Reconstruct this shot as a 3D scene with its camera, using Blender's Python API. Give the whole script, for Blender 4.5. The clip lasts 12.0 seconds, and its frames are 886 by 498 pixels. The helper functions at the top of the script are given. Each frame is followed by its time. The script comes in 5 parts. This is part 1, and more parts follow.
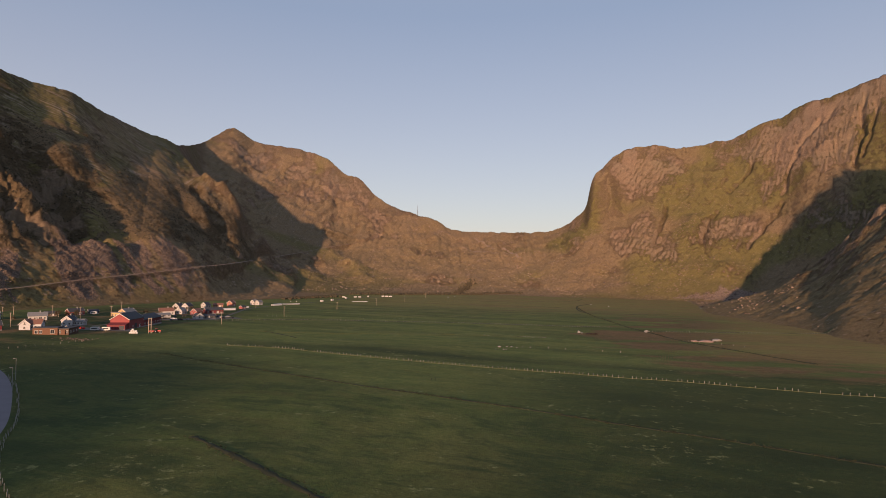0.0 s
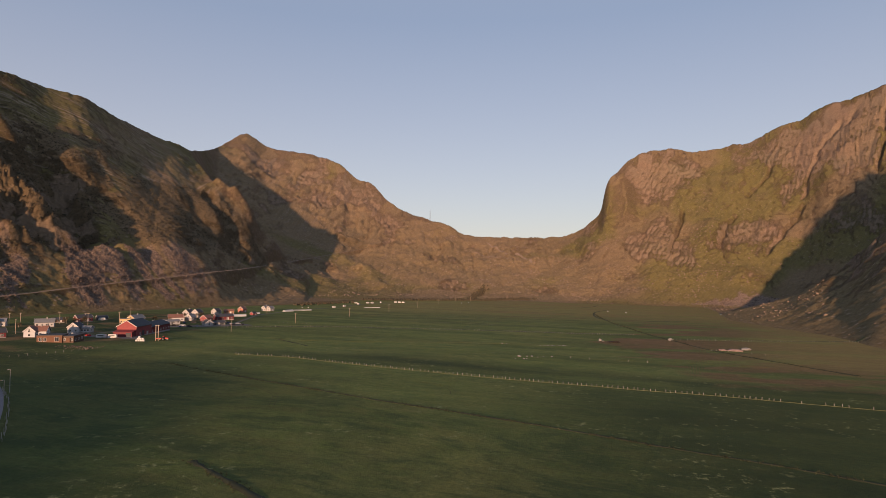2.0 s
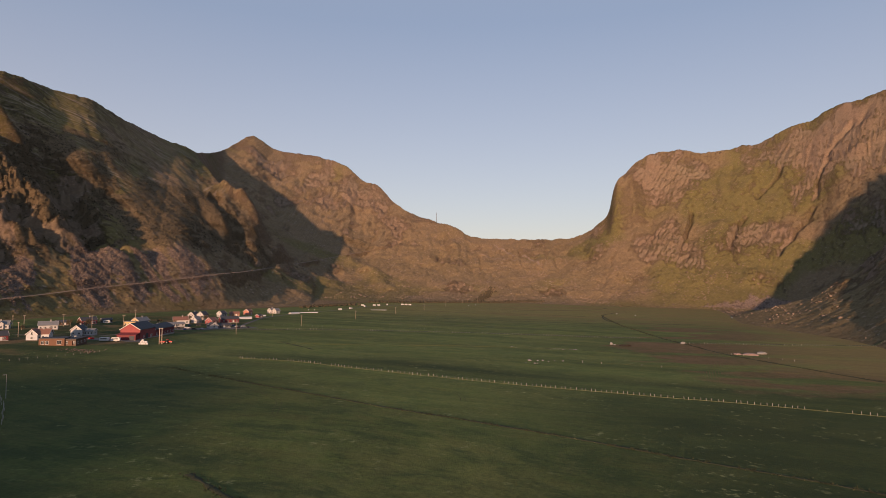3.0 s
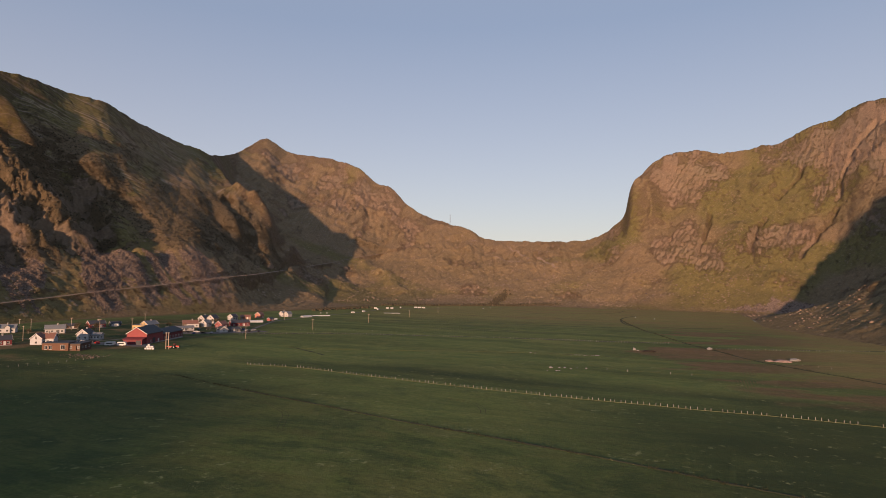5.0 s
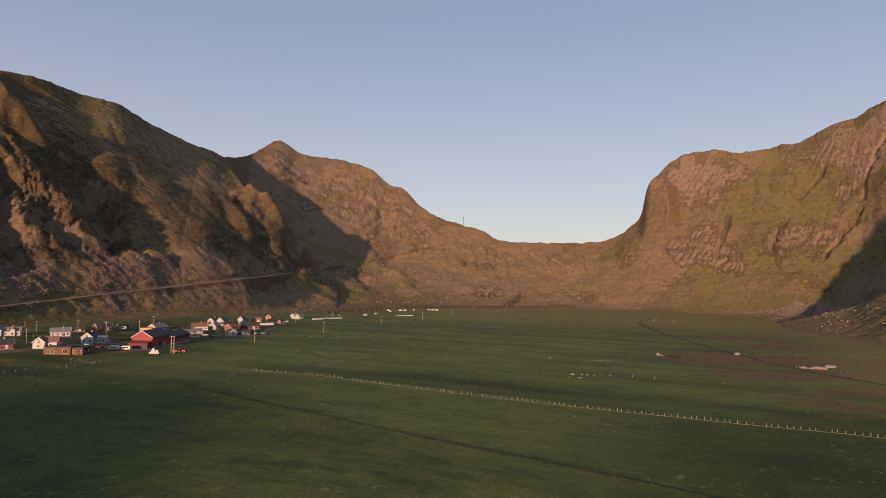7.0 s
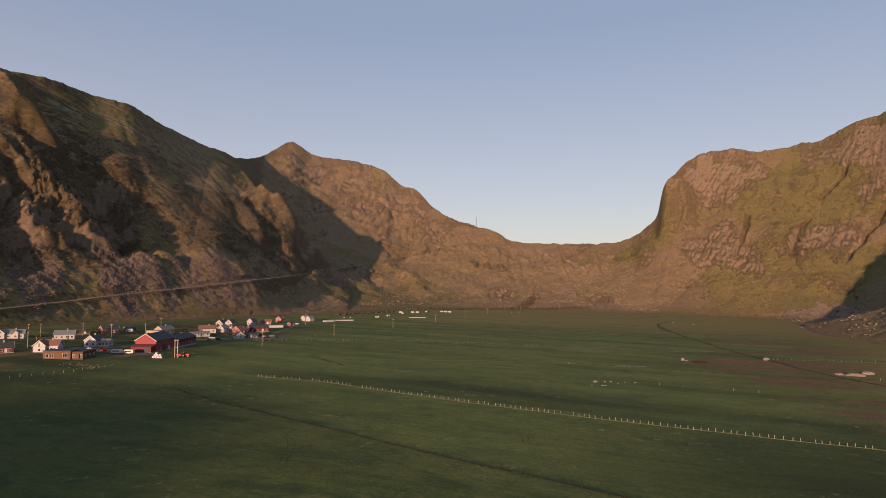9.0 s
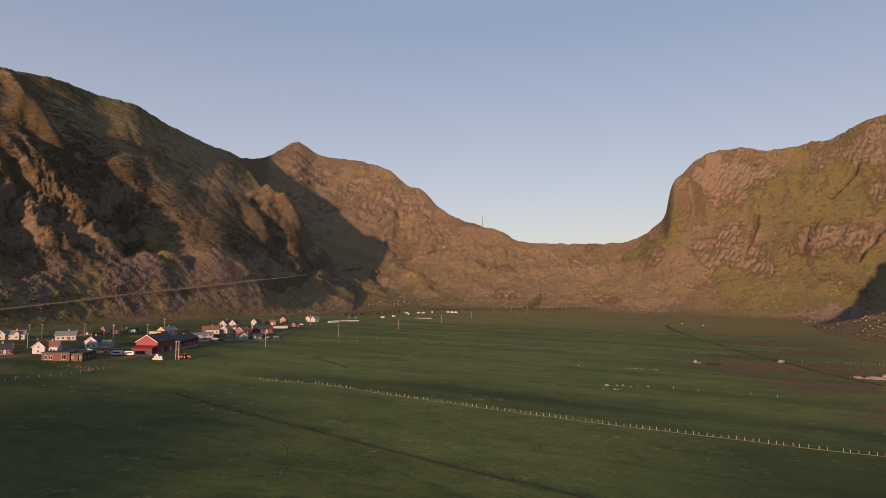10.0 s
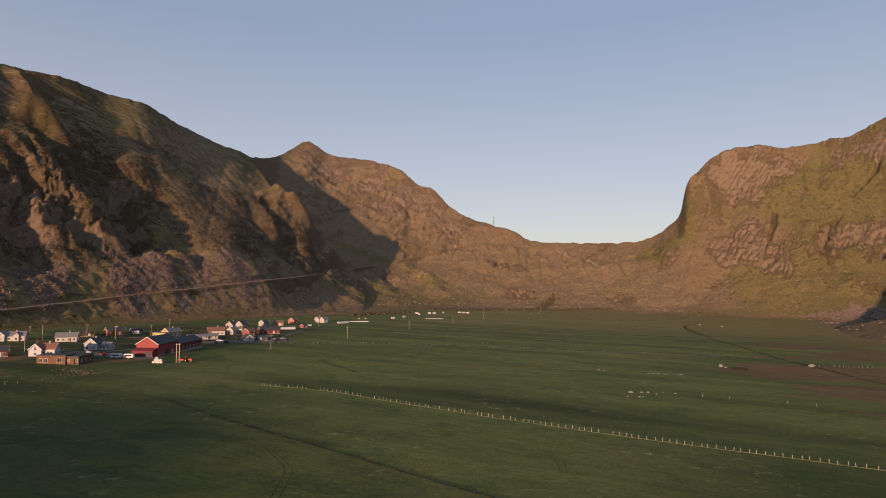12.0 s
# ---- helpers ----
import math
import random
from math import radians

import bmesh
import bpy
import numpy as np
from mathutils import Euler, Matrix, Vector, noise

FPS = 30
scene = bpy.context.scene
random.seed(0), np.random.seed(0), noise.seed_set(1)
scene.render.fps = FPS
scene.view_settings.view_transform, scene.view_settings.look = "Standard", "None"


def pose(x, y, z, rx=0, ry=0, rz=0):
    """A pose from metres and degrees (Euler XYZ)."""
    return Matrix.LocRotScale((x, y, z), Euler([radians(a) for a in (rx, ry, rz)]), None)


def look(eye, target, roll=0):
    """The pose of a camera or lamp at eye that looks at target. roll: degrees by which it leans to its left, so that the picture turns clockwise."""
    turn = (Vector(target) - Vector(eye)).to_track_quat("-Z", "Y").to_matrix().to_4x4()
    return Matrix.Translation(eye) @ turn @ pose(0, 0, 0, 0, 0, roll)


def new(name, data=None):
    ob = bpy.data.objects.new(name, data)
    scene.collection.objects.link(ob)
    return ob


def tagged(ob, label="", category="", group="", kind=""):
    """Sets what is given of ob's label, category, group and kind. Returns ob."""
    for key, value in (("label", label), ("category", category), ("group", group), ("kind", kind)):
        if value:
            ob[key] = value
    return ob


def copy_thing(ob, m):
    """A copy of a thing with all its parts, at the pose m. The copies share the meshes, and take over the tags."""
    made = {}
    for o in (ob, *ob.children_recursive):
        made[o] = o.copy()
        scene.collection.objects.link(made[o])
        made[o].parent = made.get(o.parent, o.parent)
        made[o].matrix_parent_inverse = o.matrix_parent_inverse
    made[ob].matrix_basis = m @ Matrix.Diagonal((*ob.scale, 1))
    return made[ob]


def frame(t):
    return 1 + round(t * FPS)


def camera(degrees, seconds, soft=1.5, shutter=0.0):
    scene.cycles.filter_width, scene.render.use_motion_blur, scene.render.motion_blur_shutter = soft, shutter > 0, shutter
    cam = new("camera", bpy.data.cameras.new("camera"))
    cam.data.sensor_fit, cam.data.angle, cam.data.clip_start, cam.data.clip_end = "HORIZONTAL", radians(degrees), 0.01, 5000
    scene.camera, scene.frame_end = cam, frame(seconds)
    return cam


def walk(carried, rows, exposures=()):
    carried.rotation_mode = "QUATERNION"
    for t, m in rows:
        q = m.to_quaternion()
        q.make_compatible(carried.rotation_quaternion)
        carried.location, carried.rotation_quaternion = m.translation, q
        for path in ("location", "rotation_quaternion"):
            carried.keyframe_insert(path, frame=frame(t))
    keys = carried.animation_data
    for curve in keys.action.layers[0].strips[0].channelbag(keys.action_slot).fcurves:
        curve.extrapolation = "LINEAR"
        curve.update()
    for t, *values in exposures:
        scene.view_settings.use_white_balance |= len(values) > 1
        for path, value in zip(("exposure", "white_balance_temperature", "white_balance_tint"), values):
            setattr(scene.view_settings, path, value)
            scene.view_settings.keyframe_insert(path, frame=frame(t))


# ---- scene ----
cam = camera(74.8, 12.0, soft=0.6)
LEVEL = pose(0, 0, 0, 0, 0, 0.4)
walk(cam, [
    (0, pose(8.38, -1.27, 48.61, 91.705, 0, 0.763) @ LEVEL),
    (0.5, pose(7.45, 2.54, 48.61, 91.835, 0, 1.033) @ LEVEL),
    (1, pose(6.57, 6.35, 48.61, 91.974, 0, 1.316) @ LEVEL),
    (1.5, pose(5.73, 10.16, 48.60, 92.110, 0, 1.611) @ LEVEL),
    (2, pose(4.93, 13.98, 48.60, 92.233, 0, 1.914) @ LEVEL),
    (2.5, pose(4.17, 17.80, 48.59, 92.342, 0, 2.224) @ LEVEL),
    (3, pose(3.44, 21.63, 48.59, 92.434, 0, 2.538) @ LEVEL),
    (3.5, pose(2.74, 25.47, 48.58, 92.511, 0, 2.856) @ LEVEL),
    (4, pose(2.06, 29.31, 48.57, 92.576, 0, 3.176) @ LEVEL),
    (4.5, pose(1.41, 33.16, 48.56, 92.630, 0, 3.497) @ LEVEL),
    (5, pose(0.77, 37.02, 48.55, 92.679, 0, 3.818) @ LEVEL),
    (5.5, pose(0.15, 40.89, 48.54, 92.723, 0, 4.139) @ LEVEL),
    (6, pose(-0.46, 44.77, 48.52, 92.765, 0, 4.458) @ LEVEL),
    (6.5, pose(-1.05, 48.66, 48.51, 92.807, 0, 4.775) @ LEVEL),
    (7, pose(-1.65, 52.55, 48.49, 92.848, 0, 5.090) @ LEVEL),
    (7.5, pose(-2.24, 56.46, 48.48, 92.887, 0, 5.401) @ LEVEL),
    (8, pose(-2.83, 60.38, 48.46, 92.923, 0, 5.710) @ LEVEL),
    (8.5, pose(-3.43, 64.31, 48.44, 92.954, 0, 6.014) @ LEVEL),
    (9, pose(-4.04, 68.26, 48.42, 92.978, 0, 6.314) @ LEVEL),
    (9.5, pose(-4.66, 72.22, 48.40, 92.993, 0, 6.608) @ LEVEL),
    (10, pose(-5.29, 76.19, 48.37, 92.998, 0, 6.896) @ LEVEL),
    (10.5, pose(-5.94, 80.18, 48.35, 92.994, 0, 7.177) @ LEVEL),
    (11, pose(-6.61, 84.18, 48.33, 92.985, 0, 7.449) @ LEVEL),
    (11.5, pose(-7.31, 88.20, 48.30, 92.977, 0, 7.711) @ LEVEL),
    (12, pose(-8.03, 92.23, 48.27, 92.982, 0, 7.961) @ LEVEL),
])

# ---- world, sun, exposure ----
SUN_AZ, SUN_EL = radians(-169.9), radians(6.7)      # from +y towards +x
world = bpy.data.worlds.new("world")
scene.world = world
world.use_nodes = True
wn, wl = world.node_tree.nodes, world.node_tree.links
wn.clear()
sky = wn.new("ShaderNodeTexSky")
sky.sky_type = "NISHITA"
sky.sun_disc = False
sky.sun_elevation, sky.sun_rotation = SUN_EL, SUN_AZ
sky.altitude, sky.air_density, sky.dust_density, sky.ozone_density = 0, 1.0, 0.4, 2.5
back = wn.new("ShaderNodeBackground")
back.inputs["Strength"].default_value = 0.153
wout = wn.new("ShaderNodeOutputWorld")
where = wn.new("ShaderNodeTexCoord")
split = wn.new("ShaderNodeSeparateXYZ")
wl.new(where.outputs["Generated"], split.inputs[0])
veil = wn.new("ShaderNodeValToRGB")
veil.color_ramp.elements[0].position, veil.color_ramp.elements[0].color = 0.0, (1.80, 1.80, 2.0, 1)
veil.color_ramp.elements[1].position, veil.color_ramp.elements[1].color = 0.4, (0.86, 1.12, 1.60, 1)
wl.new(split.outputs["Z"], veil.inputs[0])
haze = wn.new("ShaderNodeMix")
haze.data_type = "RGBA"
haze.inputs[0].default_value = 0.8
wl.new(veil.outputs[0], haze.inputs[7])
wl.new(sky.outputs[0], haze.inputs[6])
wl.new(haze.outputs[2], back.inputs[0])
wl.new(back.outputs[0], wout.inputs[0])
sun_data = bpy.data.lights.new("sun", "SUN")
sun_data.energy, sun_data.angle, sun_data.color = 3.2, radians(0.9), (1.0, 0.65, 0.42)
sun = new("sun", sun_data)
to_sun = Vector((math.sin(SUN_AZ) * math.cos(SUN_EL), math.cos(SUN_AZ) * math.cos(SUN_EL), math.sin(SUN_EL)))
sun.matrix_world = look(to_sun * 300, (0, 0, 0))
scene.view_settings.exposure = 1.0
scene.view_settings.use_white_balance = True
scene.view_settings.white_balance_temperature, scene.view_settings.white_balance_tint = 7300, 19


# ---- materials ----
def mat(name):
    m = bpy.data.materials.new(name)
    m.use_nodes = True
    n = m.node_tree.nodes
    n.clear()
    out = n.new("ShaderNodeOutputMaterial")
    b = n.new("ShaderNodeBsdfPrincipled")
    m.node_tree.links.new(b.outputs[0], out.inputs[0])
    b.inputs["Specular IOR Level"].default_value = 0.25
    return m, b


class Net:
    """Short forms for node wiring in one material."""

    def __init__(self, m):
        self.t = m.node_tree

    def put(self, socket, value):
        if isinstance(value, (int, float)):
            socket.default_value = value
        elif isinstance(value, tuple):
            socket.default_value = value if len(value) != 3 or socket.type == "VECTOR" else (*value, 1)
        elif value is not None:
            self.t.links.new(value, socket)

    def node(self, kind, **props):
        n = self.t.nodes.new("ShaderNode" + kind)
        if "operation" in props:
            n.operation = props["operation"]
        if "feature" in props:
            n.feature = props["feature"]
        if "attribute_name" in props:
            n.attribute_name = props["attribute_name"]
        if "data_type" in props:
            n.data_type, n.blend_type = props["data_type"], props["blend_type"]
        if "wave_type" in props:
            n.wave_type, n.bands_direction = props["wave_type"], props["bands_direction"]
        if "wave_profile" in props:
            n.wave_profile = props["wave_profile"]
        return n

    def coords(self, scale=(1, 1, 1), turn=0.0, which="Object"):
        c = self.node("TexCoord")
        m = self.node("Mapping")
        m.inputs["Scale"].default_value = scale
        m.inputs["Rotation"].default_value = (0, 0, turn)
        self.put(m.inputs[0], c.outputs[which])
        return m.outputs[0]

    def noise(self, vec, scale, detail=4.0, rough=0.55, twist=0.0):
        n = self.node("TexNoise")
        self.put(n.inputs["Vector"], vec)
        n.inputs["Scale"].default_value, n.inputs["Detail"].default_value = scale, detail
        n.inputs["Roughness"].default_value, n.inputs["Distortion"].default_value = rough, twist
        return n.outputs[0]

    def cells(self, vec, scale, feature="F1", out=0, jitter=1.0):
        n = self.node("TexVoronoi", feature=feature)
        self.put(n.inputs["Vector"], vec)
        n.inputs["Scale"].default_value, n.inputs["Randomness"].default_value = scale, jitter
        return n.outputs[out]

    def ramp(self, fac, stops, smooth=False):
        r = self.node("ValToRGB")
        el = r.color_ramp.elements
        while len(el) < len(stops):
            el.new(0.5)
        for e, (p, c) in zip(el, stops):
            e.position = p
            e.color = (*c, 1) if isinstance(c, tuple) else (c, c, c, 1)
        if smooth:
            r.color_ramp.interpolation = "EASE"
        self.put(r.inputs[0], fac)
        return r.outputs[0]

    def mix(self, fac, a, b, blend="MIX"):
        m = self.node("Mix", data_type="RGBA", blend_type=blend)
        self.put(m.inputs[0], fac)
        self.put(m.inputs[6], a)
        self.put(m.inputs[7], b)
        return m.outputs[2]

    def math(self, op, a, b=None, c=None):
        m = self.node("Math", operation=op)
        for k, v in enumerate((a, b, c)):
            if v is not None:
                self.put(m.inputs[k], v)
        return m.outputs[0]

    def attr(self, name):
        return self.node("Attribute", attribute_name=name).outputs["Fac"]

    def bump(self, height, strength, distance, under=None):
        b = self.node("Bump")
        b.inputs["Strength"].default_value, b.inputs["Distance"].default_value = strength, distance
        self.put(b.inputs["Height"], height)
        self.put(b.inputs["Normal"], under)
        return b.outputs[0]


def mountain_material(name, across, along):
    """Turf, rock and scree; along points down the joints and streaks, across over them."""
    m, b = mat(name)
    k = Net(m)
    p = k.coords()
    rock, scree, shrub, green, streak, dry = k.attr("rock"), k.attr("scree"), k.attr("shrub"), k.attr("green"), k.attr("streak"), k.attr("dry")

    def axis(way):
        d = k.node("VectorMath", operation="DOT_PRODUCT")
        k.put(d.inputs[0], p)
        d.inputs[1].default_value = way
        return d.outputs["Value"]

    u, w = axis(across), axis(along)

    def drawn(a, c, detail=6, rough=0.65, twist=0.0):
        v = k.node("CombineXYZ")
        k.put(v.inputs[0], k.math("MULTIPLY", u, a))
        k.put(v.inputs[1], k.math("MULTIPLY", w, c))
        return k.noise(v.outputs[0], 1.0, detail, rough, twist)

    big = k.noise(p, 0.006, 5, 0.6)
    patch = k.noise(p, 0.022, 7, 0.68)
    mid = k.noise(p, 0.13, 8, 0.74)
    fine = k.noise(p, 0.32, 6, 0.75)
    heath = k.mix(k.ramp(big, [(0.35, 0.0), (0.65, 1.0)]), (0.245, 0.175, 0.108), (0.21, 0.155, 0.088))
    grass = k.mix(k.ramp(patch, [(0.3, 0.0), (0.7, 1.0)]), (0.19, 0.16, 0.06), (0.158, 0.136, 0.055))
    gmix = k.math("ADD", green, k.math("MULTIPLY", k.math("SUBTRACT", patch, 0.5), 0.8))
    turf = k.mix(k.ramp(gmix, [(0.2, 0.0), (0.9, 1.0)]), heath, grass)
    turf = k.mix(k.math("MULTIPLY", dry, k.ramp(mid, [(0.3, 0.2), (0.7, 0.7)])), turf, (0.28, 0.208, 0.112))
    turf = k.mix(k.ramp(patch, [(0.54, 0.0), (0.74, 0.5)]), turf, (0.15, 0.11, 0.07))
    turf = k.mix(k.ramp(mid, [(0.34, 0.45), (0.48, 0.0)]), turf, k.mix(0.65, turf, (0.06, 0.05, 0.03)))
    turf = k.mix(k.ramp(fine, [(0.4, 0.6), (0.56, 0.0)]), turf, k.mix(0.55, turf, (0.05, 0.042, 0.026)))
    # long streaks of bare stone and dark heather
    lines = drawn(0.2, 0.008, 7, 0.7)
    some = k.math("MULTIPLY_ADD", streak, 0.8, 0.06)
    turf = k.mix(k.math("MULTIPLY", some, k.ramp(lines, [(0.53, 0.0), (0.6, 0.95)])), turf, (0.31, 0.245, 0.2))
    turf = k.mix(k.math("MULTIPLY", some, k.ramp(lines, [(0.38, 0.95), (0.46, 0.0)])), turf, (0.075, 0.062, 0.042))
    # outcrops, which break up along the joints
    joints = drawn(0.26, 0.05, 7, 0.72, 0.3)
    turf = k.mix(k.ramp(joints, [(0.36, 0.5), (0.47, 0.0)]), turf, k.mix(0.5, turf, (0.07, 0.055, 0.032)))
    turf = k.mix(k.ramp(joints, [(0.56, 0.0), (0.66, 0.35)]), turf, (0.3, 0.225, 0.15))
    lump = k.noise(p, 0.1, 9, 0.78)
    out = k.math("ADD", lump, k.math("MULTIPLY", k.math("SUBTRACT", joints, 0.5), 0.45))
    bare = k.ramp(k.math("MULTIPLY_ADD", rock, 0.5, out), [(0.58, 0.0), (0.82, 0.9)])
    tone = k.noise(p, 0.16, 8, 0.75)
    stone = k.mix(k.ramp(tone, [(0.32, 0.0), (0.68, 1.0)]), (0.18, 0.13, 0.1), (0.3, 0.212, 0.155))
    stone = k.mix(k.ramp(joints, [(0.35, 0.75), (0.46, 0.0)]), stone, (0.15, 0.112, 0.085))
    stone = k.mix(k.math("MULTIPLY", k.ramp(drawn(0.55, 0.1, 5, 0.65), [(0.38, 0.6), (0.46, 0.0)]), 1.0), stone, (0.16, 0.12, 0.092))
    stone = k.mix(k.ramp(k.noise(p, 0.012, 4, 0.6), [(0.45, 0.0), (0.65, 0.5)]), stone, (0.24, 0.2, 0.15))
    col = k.mix(k.math("MULTIPLY", bare, 0.85), turf, stone)
    # blocks of the talus
    blocks, tint = k.cells(p, 0.42), k.cells(p, 0.42, out=1)
    pebble = k.mix(k.math("MULTIPLY", blocks, 0.9), k.mix(k.math("MULTIPLY", tint, 0.4), (0.38, 0.28, 0.225), (0.25, 0.18, 0.145)), (0.13, 0.1, 0.075))
    sedge = k.math("ADD", scree, k.math("MULTIPLY", k.math("SUBTRACT", k.noise(p, 0.09, 8, 0.8), 0.5), 2.2))
    col = k.mix(k.ramp(sedge, [(0.45, 0.0), (0.6, 1.0)]), col, pebble)
    bush = k.mix(k.noise(p, 0.22, 6, 0.75), (0.085, 0.067, 0.041), (0.21, 0.155, 0.095))
    bedge = k.math("ADD", shrub, k.math("MULTIPLY", k.math("SUBTRACT", k.noise(p, 0.08, 7, 0.75), 0.5), 1.6))
    col = k.mix(k.ramp(bedge, [(0.45, 0.0), (0.6, 1.0)]), col, bush)
    # scattered pale stones on the slope
    dots = k.cells(p, 0.1)
    few = k.math("MULTIPLY", k.ramp(dots, [(0.16, 1.0), (0.28, 0.0)]), k.ramp(k.noise(p, 0.022, 6, 0.75), [(0.42, 0.0), (0.56, 1.0)]))
    col = k.mix(k.math("MULTIPLY", few, k.math("MULTIPLY_ADD", dry, 0.5, 0.35)), col, (0.37, 0.28, 0.21))
    k.put(b.inputs["Base Color"], col)
    b.inputs["Roughness"].default_value = 0.95
    b.inputs["Specular IOR Level"].default_value = 0.1
    heap = k.bump(k.math("MULTIPLY", k.math("SUBTRACT", 1.0, blocks), scree), 1.0, 2.2)
    low = k.bump(mid, 0.7, 2.0, heap)
    swell = k.bump(k.math("ADD", bare, few), 0.7, 1.0, low)
    cut = k.bump(k.math("MULTIPLY", joints, k.math("MULTIPLY_ADD", bare, 1.0, 0.1)), 1.0, 3.6, swell)
    k.put(b.inputs["Normal"], k.bump(k.noise(p, 0.3, 8, 0.8), 1.0, 2.6, cut))
    return m


def ground_material():
    m, b = mat("meadow")
    k = Net(m)
    p = k.coords()
    heath = k.attr("heath")
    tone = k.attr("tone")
    bend = k.node("VectorMath", operation="ADD")
    k.put(bend.inputs[0], p)
    sway = k.node("VectorMath", operation="SCALE")
    sway.inputs["Scale"].default_value = 14.0
    warp = k.node("TexNoise")
    k.put(warp.inputs["Vector"], p)
    warp.inputs["Scale"].default_value, warp.inputs["Detail"].default_value = 0.012, 2
    k.put(sway.inputs[0], warp.outputs[1])
    k.put(bend.inputs[1], sway.outputs[0])

    def rows(turn, along, across):
        mp = k.node("Mapping")
        mp.vector_type = "TEXTURE"
        mp.inputs["Rotation"].default_value = (0, 0, turn)
        mp.inputs["Scale"].default_value = (1 / along, 1 / across, 1)
        k.put(mp.inputs[0], bend.outputs[0])
        return k.noise(mp.outputs[0], 1.0, 6, 0.62)

    broad = rows(radians(-14), 0.006, 0.06)
    lines = rows(radians(-16), 0.012, 0.28)
    thin = rows(radians(-15), 0.05, 1.1)
    big = k.noise(p, 0.011, 5, 0.62)
    mid = k.noise(p, 0.06, 7, 0.7)
    fine = k.noise(p, 0.9, 6, 0.8)
    g = k.mix(k.ramp(broad, [(0.38, 0.0), (0.62, 1.0)]), (0.1, 0.138, 0.045), (0.16, 0.193, 0.06))
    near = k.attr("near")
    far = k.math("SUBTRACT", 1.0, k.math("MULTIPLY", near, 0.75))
    g = k.mix(k.math("MULTIPLY", far, k.ramp(lines, [(0.44, 0.0), (0.6, 0.8)])), g, (0.228, 0.234, 0.086))
    patch = k.noise(bend.outputs[0], 0.045, 8, 0.72)
    g = k.mix(k.math("MULTIPLY", near, k.ramp(patch, [(0.5, 0.0), (0.64, 0.85)])), g, (0.197, 0.201, 0.081))
    g = k.mix(k.math("MULTIPLY", near, k.ramp(patch, [(0.34, 0.9), (0.48, 0.0)])), g, (0.043, 0.068, 0.029))
    g = k.mix(k.math("MULTIPLY", far, k.ramp(thin, [(0.48, 0.0), (0.62, 0.7)])), g, (0.053, 0.087, 0.032))
    g = k.mix(k.ramp(big, [(0.48, 0.0), (0.62, 0.8)]), g, (0.228, 0.206, 0.081))
    g = k.mix(k.ramp(mid, [(0.34, 0.65), (0.52, 0.0)]), g, (0.053, 0.087, 0.037))
    soft = rows(radians(-12), 0.022, 0.07)
    g = k.mix(k.ramp(soft, [(0.36, 0.85), (0.5, 0.0)]), g, (0.055, 0.082, 0.037))
    g = k.mix(k.ramp(soft, [(0.52, 0.0), (0.66, 0.7)]), g, (0.165, 0.155, 0.058))
    spot = k.noise(bend.outputs[0], 0.16, 9, 0.8)
    tuft = rows(radians(-17), 0.1, 0.55)
    g = k.mix(k.ramp(spot, [(0.34, 0.7), (0.46, 0.0)]), g, k.mix(0.6, g, (0.028, 0.044, 0.022)))
    g = k.mix(k.ramp(spot, [(0.53, 0.0), (0.64, 0.6)]), g, (0.185, 0.185, 0.08))
    g = k.mix(k.ramp(tuft, [(0.55, 0.0), (0.68, 0.55)]), g, (0.2, 0.2, 0.088))
    g = k.mix(k.ramp(tuft, [(0.32, 0.6), (0.45, 0.0)]), g, k.mix(0.6, g, (0.03, 0.046, 0.022)))
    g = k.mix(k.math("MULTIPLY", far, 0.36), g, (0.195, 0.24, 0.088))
    # darker by tone; at the near left this is shade put into colour
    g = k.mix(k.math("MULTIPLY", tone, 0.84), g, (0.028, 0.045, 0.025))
    pale = k.math("MULTIPLY", k.ramp(k.noise(p, 0.25, 6, 0.75), [(0.58, 0.0), (0.66, 1.0)]), k.ramp(k.noise(p, 0.022, 3), [(0.46, 0.0), (0.6, 0.8)]))
    g = k.mix(pale, g, (0.311, 0.319, 0.171))
    h = k.mix(k.ramp(mid, [(0.3, 0.0), (0.7, 1.0)]), (0.225, 0.128, 0.085), (0.14, 0.094, 0.056))
    h = k.mix(k.ramp(lines, [(0.45, 0.0), (0.7, 0.4)]), h, (0.140, 0.149, 0.067))
    h = k.mix(k.ramp(broad, [(0.38, 0.5), (0.5, 0.0)]), h, (0.1, 0.105, 0.045))
    h = k.mix(k.ramp(broad, [(0.52, 0.0), (0.64, 0.6)]), h, (0.25, 0.155, 0.095))
    h = k.mix(k.ramp(thin, [(0.5, 0.0), (0.7, 0.6)]), h, (0.106, 0.074, 0.048))
    h = k.mix(k.ramp(k.noise(p, 0.2, 7, 0.75), [(0.5, 0.0), (0.66, 0.6)]), h, (0.27, 0.185, 0.105))
    h = k.mix(k.ramp(k.noise(p, 0.02, 5, 0.7), [(0.48, 0.0), (0.62, 0.3)]), h, (0.133, 0.130, 0.060))
    e = k.math("ADD", heath, k.math("MULTIPLY", k.math("SUBTRACT", k.noise(p, 0.03, 7, 0.7), 0.5), 1.2))
    col = k.mix(k.ramp(e, [(0.38, 0.0), (0.66, 1.0)]), g, h)
    col = k.mix(k.math("MULTIPLY", k.attr("dry"), k.ramp(lines, [(0.4, 0.9), (0.6, 0.4)])), col, (0.27, 0.21, 0.095))
    col = k.mix(k.ramp(fine, [(0.38, 0.6), (0.6, 0.0)]), col, k.mix(0.6, col, (0.027, 0.029, 0.016)))
